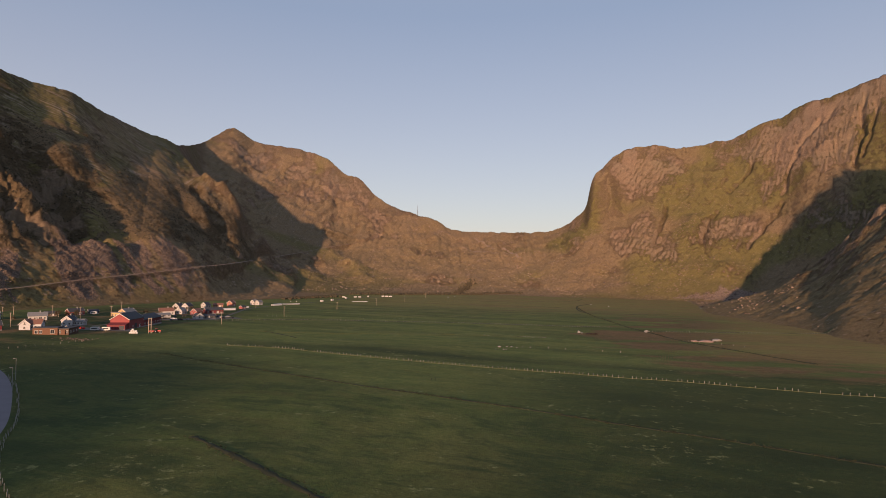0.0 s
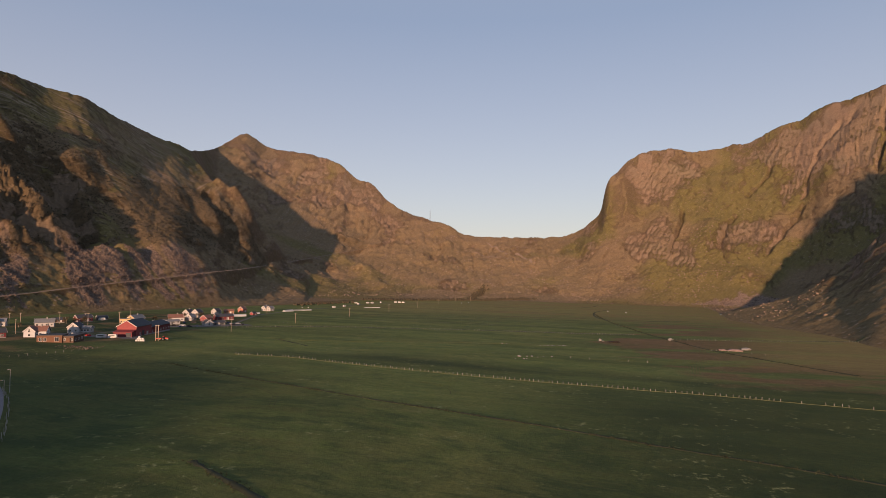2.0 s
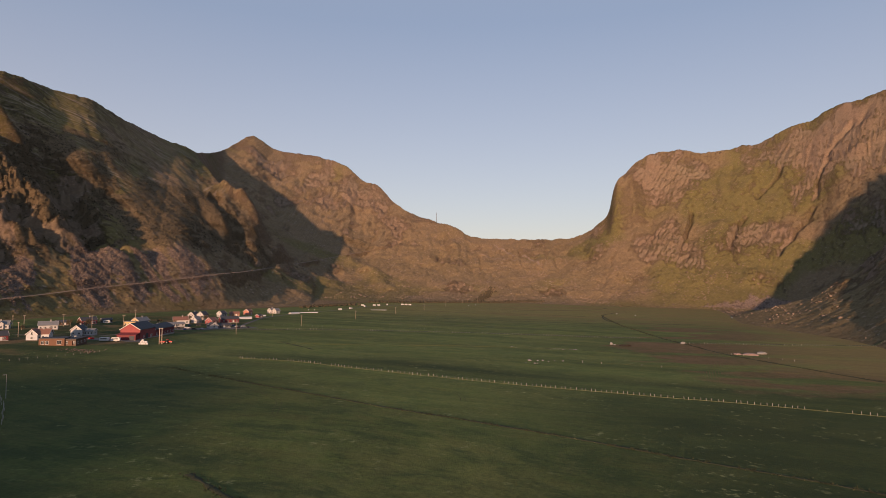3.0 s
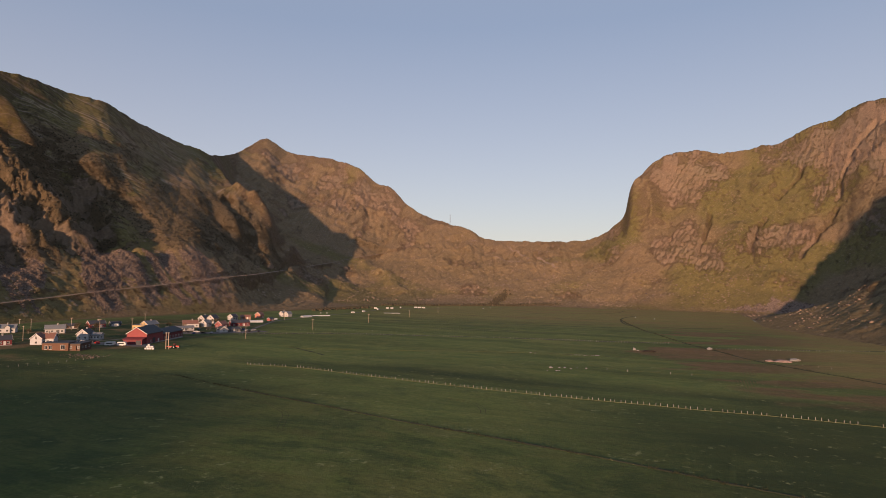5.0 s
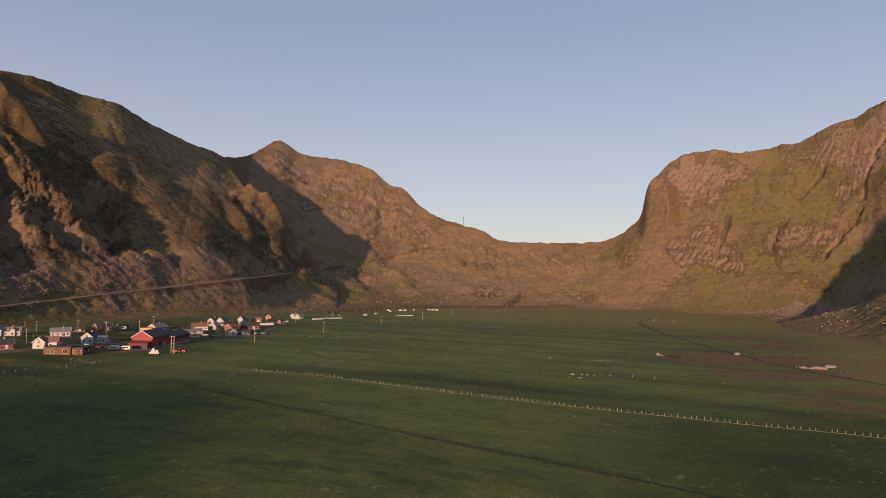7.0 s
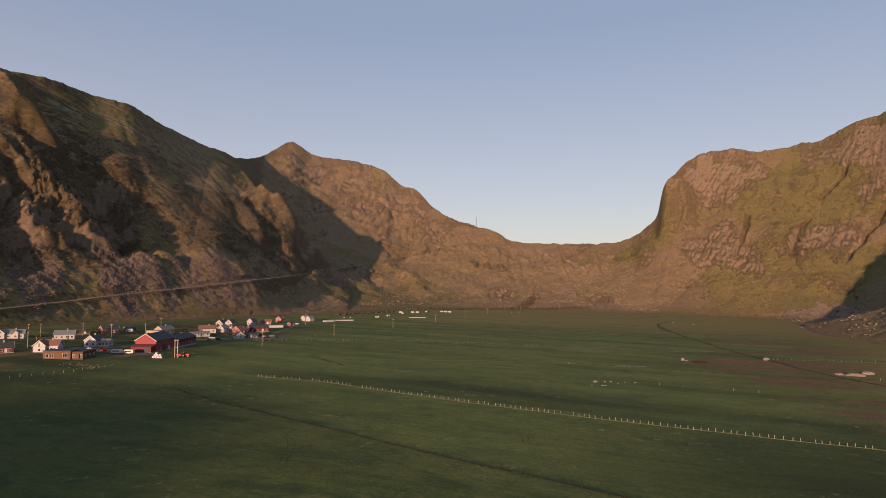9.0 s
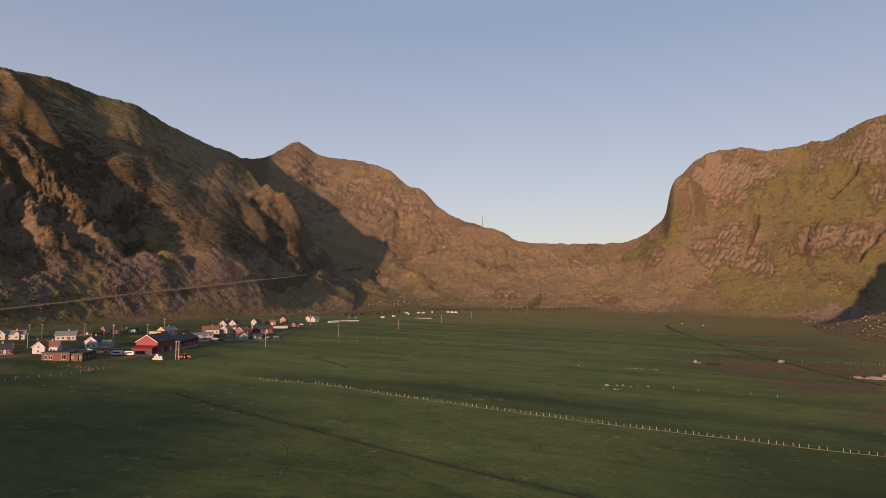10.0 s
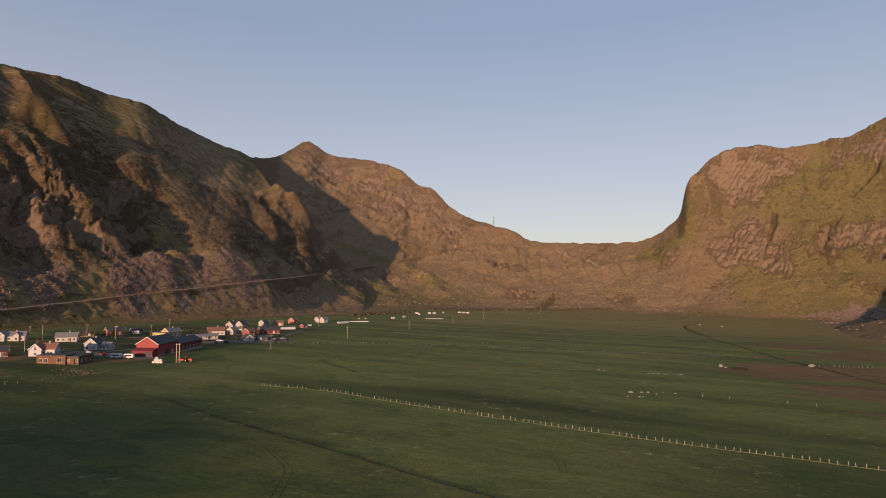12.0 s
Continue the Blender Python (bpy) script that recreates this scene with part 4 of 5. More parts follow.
    house(-309, 442, -58, 8, 13, 3.6, 2.8, WHITE, GREY_ROOF, "white house with grey roof and glazed end", long_windows=(3, 4), gable_windows=(2, 1), chimney=True)
    h = house(-341, 434, -62, 8, 15, 3.6, 2.7, WHITE, GREY_ROOF, "long white house with grey roof and dormers", long_windows=(4, 4), gable_windows=(2, 2), chimney=True)
    gabled(h, 5, 9, 3.9, 2.3, WHITE, GREY_ROOF, pose(1.0, -6.2, 0, 0, 0, 90), long_windows=(0, 0), gable_windows=(1, 1))
    gabled(h, 3, 8.8, 4.2, 1.3, WHITE, GREY_ROOF, pose(0.4, 2.5, 0, 0, 0, 90), long_windows=(0, 0), gable_windows=(1, 1), trim=False)
    house(-314, 494, -32, 8, 14, 3.8, 2.9, RED, DARK_ROOF, "red wooden house with dark roof below the scree", long_windows=(3, 3), gable_windows=(1, 1), chimney=True)
    house(-312, 516, -40, 6, 9, 2.6, 1.9, SLATE_WALL, DARK_ROOF, "dark grey shed with pitched roof", long_windows=(1, 2), gable_windows=(0, 0))
    house(-324, 478, -50, 5, 9, 2.6, 1.7, BROWN, DARK_ROOF, "dark brown boarded shed", long_windows=(1, 1), gable_windows=(0, 0))
    h = house(-275, 505, -12, 9, 14, 4.2, 3.2, YELLOW, GREY_ROOF, "yellow house with grey roof and flat front wing", long_windows=(3, 3), gable_windows=(2, 1), chimney=True)
    flat_roofed(h, -6.5, 5.5, -11.5, -7.1, 3.4, YELLOW, GREY_ROOF, [(-4.5, -11.5, 0, 1.3, 1.3), (-1.5, -11.5, 0, 1.3, 1.3), (2.5, -11.5, 0, 1.3, 1.3)])
    house(-243, 494, -42, 7, 24, 2.8, 1.6, WHITE, GREY_ROOF, "long low white building with grey roof", long_windows=(5, 6), gable_windows=(1, 1))
    h = house(-256, 536, -62, 8, 14, 4.0, 2.6, BROWN, RUST_ROOF, "brown house with white front wing", long_windows=(3, 3), gable_windows=(1, 1), chimney=True)
    flat_roofed(h, 4.1, 8.2, -3.0, 7.0, 3.0, WHITE, RUST_ROOF, [(8.2, -1.0, 90, 1.3, 1.2), (8.2, 2.0, 90, 1.3, 1.2), (8.2, 5.0, 90, 1.3, 1.2)])
    h = house(-266, 582, -10, 8, 10, 5.2, 3.4, WHITE, DARK_ROOF, "tall white house with steep dark roof", long_windows=(2, 3), gable_windows=(2, 1), rows=2, chimney=True)
    gabled(h, 7, 8, 4.8, 3.0, WHITE, DARK_ROOF, pose(8.5, 2.0, 0), long_windows=(1, 2), gable_windows=(1, 1))
    house(-244.5, 542, -12, 7, 8, 3.8, 3.0, WHITE, GREY_ROOF, "small white house with grey pitched roof", long_windows=(2, 2), gable_windows=(2, 1))
    house(-228.5, 538, -14, 8.5, 9, 3.6, 3.2, RED, RUST_ROOF, "small bright red house", long_windows=(2, 2), gable_windows=(2, 1))
    house(-222, 561, -48, 9, 19, 4.0, 2.6, DEEP_RED, DARK_ROOF, "long dark red outbuilding", long_windows=(3, 4), gable_windows=(1, 1))
    h = house(-207, 505, -46, 7, 20, 2.5, 1.6, SLATE_WALL, DARK_ROOF, "low dark building with white gabled front", long_windows=(4, 6), gable_windows=(0, 1))
    gabled(h, 6.5, 8, 2.6, 2.3, WHITE, DARK_ROOF, pose(1.2, -6, 0, 0, 0, 90), long_windows=(0, 0), gable_windows=(1, 2))
    house(-260, 633, -14, 8, 9, 4.0, 3.2, WHITE, DARK_ROOF, "white gabled house with dark roof", long_windows=(2, 2), gable_windows=(2, 1))
    house(-254, 652, -68, 7, 12, 3.4, 2.2, ORANGE, RUST_ROOF, "ochre wooden house with brown-red roof", long_windows=(3, 3), gable_windows=(1, 1))
    house(-252, 686, -10, 8, 9, 4.6, 3.2, SALMON, RUST_ROOF, "salmon-red wooden house on the meadow's edge", long_windows=(2, 2), gable_windows=(1, 1))
    h = house(-239, 729, -22, 7.5, 9, 4.4, 3.2, WHITE, GREY_ROOF, "white farmhouse with two gables", long_windows=(2, 2), gable_windows=(2, 1), chimney=True)
    gabled(h, 6, 7, 3.6, 2.6, WHITE, GREY_ROOF, pose(6.9, 0.5, 0), long_windows=(0, 2), gable_windows=(1, 1))
    house(-283, 363, -40, 8, 12, 3.6, 2.6, DEEP_RED, DARK_ROOF, "dark red house with dark roof", long_windows=(3, 3), gable_windows=(2, 1), chimney=True)
    house(-222, 640, -20, 5, 7, 2.5, 1.6, RED, DARK_ROOF, "small red boathouse shed", long_windows=(1, 1), gable_windows=(0, 0))


build_village()


# ---- vehicles and covers ----
def wheel_meshes(r, w):
    tyre = Form().tube(r, r, -w / 2, w / 2, 14, pose(0, 0, 0, 0, 90, 0)).mesh("tyre", RUBBER)
    rim = Form().tube(r * 0.58, r * 0.5, -w / 2 - 0.012, w / 2 + 0.012, 10, pose(0, 0, 0, 0, 90, 0)).mesh("rim", STEEL)
    return tyre, rim


WHEEL = wheel_meshes(0.33, 0.22)
BIG_WHEEL = wheel_meshes(0.75, 0.45)


def wheel(parent, x, y, r, meshes=WHEEL):
    ob = part("wheel", meshes[0], None, parent, at=pose(x, y, r))
    part("rim", meshes[1], None, ob)


def car(x, y, turn, color, label):
    ob = thing("car", x, y, turn, label, "car", "parked cars")
    body = Form().prism([(-2.1, 0.3), (2.15, 0.3), (2.2, 0.62), (2.05, 0.85), (1.0, 0.95), (-1.9, 1.0), (-2.15, 0.85)], -0.86, 0.86, pose(0, 0, 0, 0, 0, 90))
    body.prism([(-1.9, 0.98), (1.0, 0.93), (0.35, 1.43), (-1.45, 1.46)], -0.72, 0.72, pose(0, 0, 0, 0, 0, 90))
    part("body", body, CAR_PAINT[color], ob)
    part("windscreen", Form().prism([(0.92, 0.98), (0.98, 0.98), (0.38, 1.42), (0.32, 1.42)], -0.66, 0.66, pose(0, 0, 0.012, 0, 0, 90)), GLASS, ob)
    part("rear_window", Form().prism([(-1.84, 1.02), (-1.92, 1.02), (-1.5, 1.42), (-1.42, 1.42)], -0.64, 0.64, pose(0, 0, 0.012, 0, 0, 90)), GLASS, ob)
    for s in (-1, 1):
        part("side_window", Form().prism([(-1.6, 1.02), (0.72, 1.0), (0.25, 1.36), (-1.35, 1.38)], s * 0.722, s * 0.735, pose(0, 0, 0, 0, 0, 90)), GLASS, ob)
        for y0 in (-1.3, 1.35):
            wheel(ob, s * 0.8, y0, 0.33)
    return ob


def caravan(x, y, turn, label, long=5.6):
    ob = thing("caravan", x, y, turn, label, "caravan", "caravans and campers")
    o = [(-long / 2, 0.55), (long / 2, 0.55), (long / 2 + 0.12, 1.3), (long / 2 - 0.15, 2.4), (long / 2 - 0.5, 2.6), (-long / 2 + 0.4, 2.6), (-long / 2, 2.3), (-long / 2 - 0.1, 1.2)]
    part("body", Form().prism(o, -1.12, 1.12), FILM, ob)
    for s in (-1, 1):
        part("side_window", Form().box(-long * 0.36, long * 0.3, s * 1.122 - 0.01, s * 1.122 + 0.01, 1.4, 2.0), GLASS, ob)
        wheel(ob, 0.0, s * 1.0, 0.33, CROSS_WHEEL)
        wheel(ob, 0.8, s * 1.0, 0.33, CROSS_WHEEL)
    part("drawbar", Form().box(long / 2, long / 2 + 1.1, -0.06, 0.06, 0.5, 0.6), STEEL, ob)
    return ob


CROSS_WHEEL = tuple(me.copy() for me in WHEEL)
for me in CROSS_WHEEL:
    me.transform(pose(0, 0, 0, 0, 0, 90))


def wrapped_bale(x, y, lift=0.0, turn=0.0, label="round hay bale in white wrap", group="wrapped bales"):
    f = Form()
    rings = [(0.52, -0.62), (0.6, -0.55), (0.62, 0.0), (0.6, 0.55), (0.52, 0.62)]
    n = 14
    for r, z in rings:
        f.v += [(z, r * math.cos(2 * math.pi * i / n), 0.6 + r * math.sin(2 * math.pi * i / n)) for i in range(n)]
    for k in range(len(rings) - 1):
        f.f += [(k * n + i, k * n + (i + 1) % n, (k + 1) * n + (i + 1) % n, (k + 1) * n + i) for i in range(n)]
    f.f += [tuple(range(n)), tuple(range(4 * n, 5 * n))]
    ob = part("bale", f, FILM)
    ob.matrix_basis = pose(x, y, ground_z(x, y) + lift - 0.03, 0, 0, turn)
    return tagged(ob, label, "bale", group)


def tractor(x, y, turn):
    ob = thing("tractor", x, y, turn, "red farm tractor standing on the grass", "tractor")
    part("bonnet", Form().prism([(-0.2, 0.75), (1.9, 0.75), (1.95, 1.35), (1.8, 1.5), (-0.2, 1.6)], -0.42, 0.42), CAR_PAINT["red"], ob)
    part("cab", Form().prism([(-1.5, 0.9), (-0.2, 0.9), (-0.25, 2.5), (-1.35, 2.5)], -0.72, 0.72), GLASS, ob)
    part("cab_roof", Form().box(-1.5, -0.12, -0.8, 0.8, 2.503, 2.66), CAR_PAINT["red"], ob)
    part("trailer_bed", Form().box(-5.2, -1.9, -1.0, 1.0, 0.8, 1.35), CAR_PAINT["red"], ob)
    part("drawbar", Form().box(-1.95, -1.4, -0.06, 0.06, 0.7, 0.82), STEEL, ob)
    for s in (-1, 1):
        wheel(ob, -0.95, s * 0.95, 0.75, CROSS_BIG)
        wheel(ob, 1.35, s * 0.75, 0.33, CROSS_WHEEL)
        wheel(ob, -3.6, s * 0.98, 0.33, CROSS_WHEEL)


CROSS_BIG = tuple(me.copy() for me in BIG_WHEEL)
for me in CROSS_BIG:
    me.transform(pose(0, 0, 0, 0, 0, 90))


def tunnel(x, y, turn, wide, long, label):
    ob = thing("polytunnel", x, y, turn, label, "greenhouse")
    arc = [(wide / 2 * math.cos(math.pi * i / 10), wide * 0.46 * math.sin(math.pi * i / 10)) for i in range(11)]
    part("cover", Form().prism(arc, -long / 2, long / 2), CANVAS, ob)
    n = int(long / 2)
    hoop = Form().prism([(a[0] * 1.02, a[1] * 1.02) for a in arc] + [(a[0] * 0.99, a[1] * 0.99) for a in reversed(arc)], -0.06, 0.06).mesh("hoop", STEEL)
    for i in range(n + 1):
        part("hoop", hoop, None, ob, at=pose(0, -long / 2 + long * i / n, 0))
    part("door", Form().box(-0.6, 0.6, -long / 2 - 0.05, -long / 2 - 0.01, 0, 2.0), STEEL, ob)


def build_vehicles():
    for x, y, turn, color in ((-236, 478, 40, "grey"), (-231, 484, -50, "black"), (-226, 488, -45, "white"), (-222, 476, 20, "blue"), (-217, 481, -60, "black"),
                              (-213, 486, 30, "grey"), (-197, 516, 40, "white"), (-193, 522, -40, "grey"), (-192, 509, -50, "black"), (-186, 515, 30, "black"),
                              (-236, 512, 15, "blue"), (-230, 516, -70, "black"), (-242, 391, 60, "red"), (-256, 396, -80, "grey"), (-250, 398, 70, "black"),
                              (-208, 519, -30, "black"), (-203, 524, 60, "blue")):
        car(x, y, turn, color, f"{'silver' if color == 'grey' else color} car parked in the village")
    caravan(-228, 383, 10, "white caravan parked beside the barn")
    caravan(-221.5, 384.5, 14, "white camper parked beside the barn", 5.0)
    caravan(-306, 507, 20, "white van by the dark shed", 5.0)
    for x, y, turn in ((-183, 860, 30), (-175, 898, 60), (-174, 989, 10), (-165, 963, 80), (-156, 1000, 20), (-149, 1004, 25), (-138, 1030, 100), (-108, 1058, 5), (-115, 1059, 10), (-101, 1057, 0)):
        caravan(x, y, turn, "white caravan on the far camping ground", 4.6)
    for x, y in ((-220, 826), (-213, 832)):
        wrapped_bale(x, y, label="white wrapped bale by the far track")
    for x, y in ((4, 1093), (17, 1123), (249, 996), (272, 971)):
        wrapped_bale(x, y, turn=30, label="lone white bale far out on the meadow")
    for dx, dy, lift in ((0, 0, 0), (1.35, 0.2, 0), (2.7, 0.5, 0), (4.0, 0.8, 0), (0.5, 1.4, 0), (1.9, 1.7, 0), (3.2, 2.0, 0), (0.7, 0.5, 1.02), (2.0, 0.8, 1.02), (3.3, 1.2, 1.02), (1.4, 0.7, 2.0)):
        wrapped_bale(-198.5 + dx, 372 + dy, lift, 10, "white wrapped bale in a stack near the barn")
    tractor(-187, 385, 10)
    tunnel(-226.5, 612, -60, 5.0, 13, "white plastic polytunnel on the meadow's edge")
    tunnel(-211, 730, -30, 5, 14, "white plastic polytunnel by the far track")
    tunnel(-202, 764, -70, 2.4, 22, "long low white cover sheet over silage")
    tunnel(-229, 668, -60, 3, 8, "small white covered frame on the grass")
    tunnel(-132, 895, -84, 1.6, 24, "long low white cover sheet over silage")


build_vehicles()


# ---- poles, lamps, mast ----
def pole_meshes():
    return (Form().tube(0.17, 0.12, -0.8, 9.6, 9).mesh("pole", POLE_WOOD, True),
            Form().box(-1.25, 1.25, -0.07, 0.07, 9.1, 9.26).mesh("crossarm", POLE_WOOD),
            Form().tube(0.05, 0.08, 9.26, 9.48, 7).mesh("insulator", STEEL))


def build_poles():
    shaft, arm, knob = pole_meshes()
    first = None
    for x, y, turn in ((-172, 455, 25), (-149, 547, 20), (-124, 676, 18), (-96, 815, 16), (-66, 933, 15), (-37, 1057, 14), (-8, 1165, 14), (22, 1190, 14),
                       (-289, 388, -30), (-331, 446, -20), (-335, 440, -20), (-289, 462, 0), (-274, 479, 10), (-316, 468, 0), (-303, 545, 0), (-214, 660, 20)):
        if first is None:
            first = thing("utility_pole", x, y, turn, "weathered wooden power pole with short crossarm", "pole", "power poles")
            part("pole", shaft, None, first)
            part("crossarm", arm, None, first)
            for dx in (-1.1, 0.0, 1.1):
                part("insulator", knob, None, first, at=pose(dx, 0, 0))
        else:
            copy_thing(first, pose(x, y, ground_z(x, y), 0, 0, turn))
    h = thing("twin_pole", -189, 378.5, 12, "pair of tall thick wooden poles joined by a crossarm", "pole")
    thick = Form().tube(0.26, 0.2, -0.8, 10.2, 9).mesh("pole", POLE_WOOD, True)
    for dx in (-0.75, 0.75):
        part("pole", thick, None, h, at=pose(dx, 0, 0))
    part("crossarm", Form().box(-1.3, 1.3, -0.12, 0.12, 9.6, 9.85), POLE_WOOD, h)
    part("brace", Form().box(-0.9, 0.9, -0.06, 0.06, 5.6, 5.78), POLE_WOOD, h)
    # lamps by the parking place
    lamp = None
    for x, y, turn in ((-138, 192, 200), (-152, 212, 205)):
        if lamp is None:
            lamp = thing("street_lamp", x, y, turn, "tall slim street lamp beside the asphalt", "street lamp", "street lamps")
            part("post", Form().tube(0.11, 0.07, -0.3, 8.0, 8), POST_WOOD, lamp)
            part("arm", Form().box(0, 0.5, -0.05, 0.05, 7.88, 7.98), STEEL, lamp)
            part("lantern", Form().prism([(0.35, 7.8), (0.95, 7.84), (0.95, 7.93), (0.35, 7.98)], -0.14, 0.14), STEEL, lamp)
        else:
            copy_thing(lamp, pose(x, y, ground_z(x, y), 0, 0, turn))
    # lattice mast on the ridge
    x, y = -104.6, 1962.0
    mast = thing("radio_mast", x, y, 0, "slender steel lattice mast on the ridge", "mast", sink=0.3)
    legs = [(0.9 * math.cos(a), 0.9 * math.sin(a)) for a in (0.4, 0.4 + 2.1, 0.4 + 4.2)]
    for lx, ly in legs:
        part("leg", Form().add([(lx - 0.3, ly - 0.3, 0), (lx + 0.3, ly - 0.3, 0), (lx, ly + 0.3, 0), (lx * 0.6 - 0.22, ly * 0.6 - 0.22, 36), (lx * 0.6 + 0.22, ly * 0.6 - 0.22, 36),
                                (lx * 0.6, ly * 0.6 + 0.22, 36)], [(0, 1, 2), (3, 4, 5), (0, 1, 4, 3), (1, 2, 5, 4), (2, 0, 3, 5)]), MAST_STEEL, mast)
    for i in range(18):
        z0, a, b = 2.0 * i, legs[i % 3], legs[(i + 1) % 3]
        s0, s1 = 1 - 0.4 * z0 / 36, 1 - 0.4 * (z0 + 2) / 36
        part("brace", Form().add([(a[0] * s0, a[1] * s0, z0), (a[0] * s0, a[1] * s0, z0 + 0.14), (b[0] * s1, b[1] * s1, z0 + 2), (b[0] * s1, b[1] * s1, z0 + 2.14),
                                  (a[0] * s0 + 0.08, a[1] * s0, z0), (b[0] * s1 + 0.08, b[1] * s1, z0 + 2)],
                                 [(0, 1, 3, 2), (4, 0, 2, 5), (1, 4, 5, 3), (0, 4, 1), (2, 3, 5)]), MAST_STEEL, mast)
    part("antenna", Form().tube(0.22, 0.15, 36, 41, 6), MAST_STEEL, mast)


build_poles()


# ---- lines on the land: roads, ditches, fences ----
def stretch(points, gap):
    """Even steps along a line, rounded at its bends."""
    p = np.array(points, float)
    for _ in range(2):
        q = np.empty((2 * len(p) - 2, 2))
        q[0::2], q[1::2] = 0.75 * p[:-1] + 0.25 * p[1:], 0.25 * p[:-1] + 0.75 * p[1:]
        p = np.concatenate([p[:1], q, p[-1:]])
    d = np.concatenate([[0], np.cumsum(np.hypot(*np.diff(p, axis=0).T))])
    n = max(2, int(d[-1] / gap) + 1)
    s = np.linspace(0, d[-1], n)
    return np.stack([np.interp(s, d, p[:, 0]), np.interp(s, d, p[:, 1])], 1)


def strip(name, points, wide, lift, material, label, category, crown=0.0, gap=3.0, ragged=0.0, kind="structure", across=5, seed=0, bed=False):
    """A band laid along a line on the land."""
    c = stretch(points, gap)
    t = np.gradient(c, axis=0)
    t /= np.hypot(t[:, 0], t[:, 1])[:, None]
    side = np.stack([t[:, 1], -t[:, 0]], 1)
    u = np.linspace(-1, 1, across)
    rnd = np.random.RandomState(seed + 5)
    half = wide / 2 * (1 + ragged * rnd.uniform(-1, 1, (len(c), 1)))
    x, y = c[:, :1] + side[:, :1] * u * half, c[:, 1:] + side[:, 1:] * u * half
    rise = lift + crown * (1 - u**2) * (1 + 0.6 * ragged * rnd.uniform(-1, 1, (len(c), across)))
    z = (road_bed(x, y)[1] if bed else terrain(x, y)) + rise
    z[:, 0], z[:, -1] = z[:, 0] - lift - 0.3, z[:, -1] - lift - 0.3
    v = np.stack([x, y, z], -1).reshape(-1, 3)
    f = [(i * across + j, i * across + j + 1, (i + 1) * across + j + 1, (i + 1) * across + j) for i in range(len(c) - 1) for j in range(across - 1)]
    me = bpy.data.meshes.new(name)
    me.from_pydata(v.tolist(), [], f)
    me.polygons.foreach_set("use_smooth", np.ones(len(f), bool))
    me.materials.append(material)
    return tagged(new(name, me), label, category, kind=kind)


def gather(name, verts, faces, centres, sizes, turns, material, label, category, jitter=0.25, flat_shade=True, seed=0, squash=(1, 1, 1)):
    """Many small pieces of one kind joined into one mesh: each a jittered copy."""
    rnd = np.random.RandomState(seed)
    v, f = np.array(verts, float) * squash, np.array(faces)
    n, k = len(centres), len(v)
    w = v[None] * (1 + jitter * rnd.uniform(-1, 1, (n, k, 1))) * (1 + 0.35 * rnd.uniform(-1, 1, (n, 1, 3)))
    c, s = np.cos(turns)[:, None], np.sin(turns)[:, None]
    w = np.stack([w[..., 0] * c - w[..., 1] * s, w[..., 0] * s + w[..., 1] * c, w[..., 2]], -1) * np.asarray(sizes)[:, None, None]
    w = (w + np.asarray(centres)[:, None]).reshape(-1, 3)
    idx = (f[None] + k * np.arange(n)[:, None, None]).reshape(-1, f.shape[1])
    me = bpy.data.meshes.new(name)
    me.vertices.add(len(w))
    me.vertices.foreach_set("co", w.ravel())
    me.loops.add(idx.size)
    me.loops.foreach_set("vertex_index", idx.ravel())
    me.polygons.add(len(idx))
    me.polygons.foreach_set("loop_start", np.arange(0, idx.size, f.shape[1]))
    me.update(calc_edges=True)
    me.materials.append(material)
    return tagged(new(name, me), label, category, kind="stuff")


def ico():
    bm = bmesh.new()
    bmesh.ops.create_icosphere(bm, subdivisions=1, radius=1.0)
    v, f = [tuple(p.co) for p in bm.verts], [tuple(p.index for p in q.verts) for q in bm.faces]
    bm.free()
    return v, f


ICO = ico()


def tuft_form():
    """A clump of leaning blades."""
    v, f = [], []
    for i in range(7):
        a = 2 * math.pi * i / 7
        b = a + 0.7
        o = len(v)
        v += [(0.28 * math.cos(a), 0.28 * math.sin(a), -0.15), (0.28 * math.cos(b), 0.28 * math.sin(b), -0.15), (0.75 * math.cos(a + 0.35), 0.75 * math.sin(a + 0.35), 0.75 + 0.25 * (i % 2))]
        f.append((o, o + 1, o + 2))
    return v, f


TUFTS = tuft_form()


def tussocks(points, per_metre, wide, size, material, label, seed):
    c = stretch(points, 1.0)
    rnd = np.random.RandomState(seed)
    n = int(len(c) * per_metre)
    k = rnd.randint(0, len(c), n)
    x, y = c[k, 0] + rnd.normal(0, wide / 2, n), c[k, 1] + rnd.normal(0, wide / 2, n)
    keep = perlin(x / 9, y / 9, seed) > -0.22
    x, y, n = x[keep], y[keep], int(keep.sum())
    pts = np.stack([x, y, terrain(x, y)], 1)
    return gather("grass_tussocks", *TUFTS, pts, size * rnd.uniform(0.5, 1.3, n), rnd.uniform(0, 6.3, n), material, label, "grass", 0.3, seed=seed)


POST = Form().box(-0.075, 0.075, -0.075, 0.075, -0.4, 1.25).mesh("post", POST_WOOD)
STAY = Form().box(-0.05, 0.05, -0.05, 0.05, -0.4, 1.15).mesh("post", POST_WOOD)


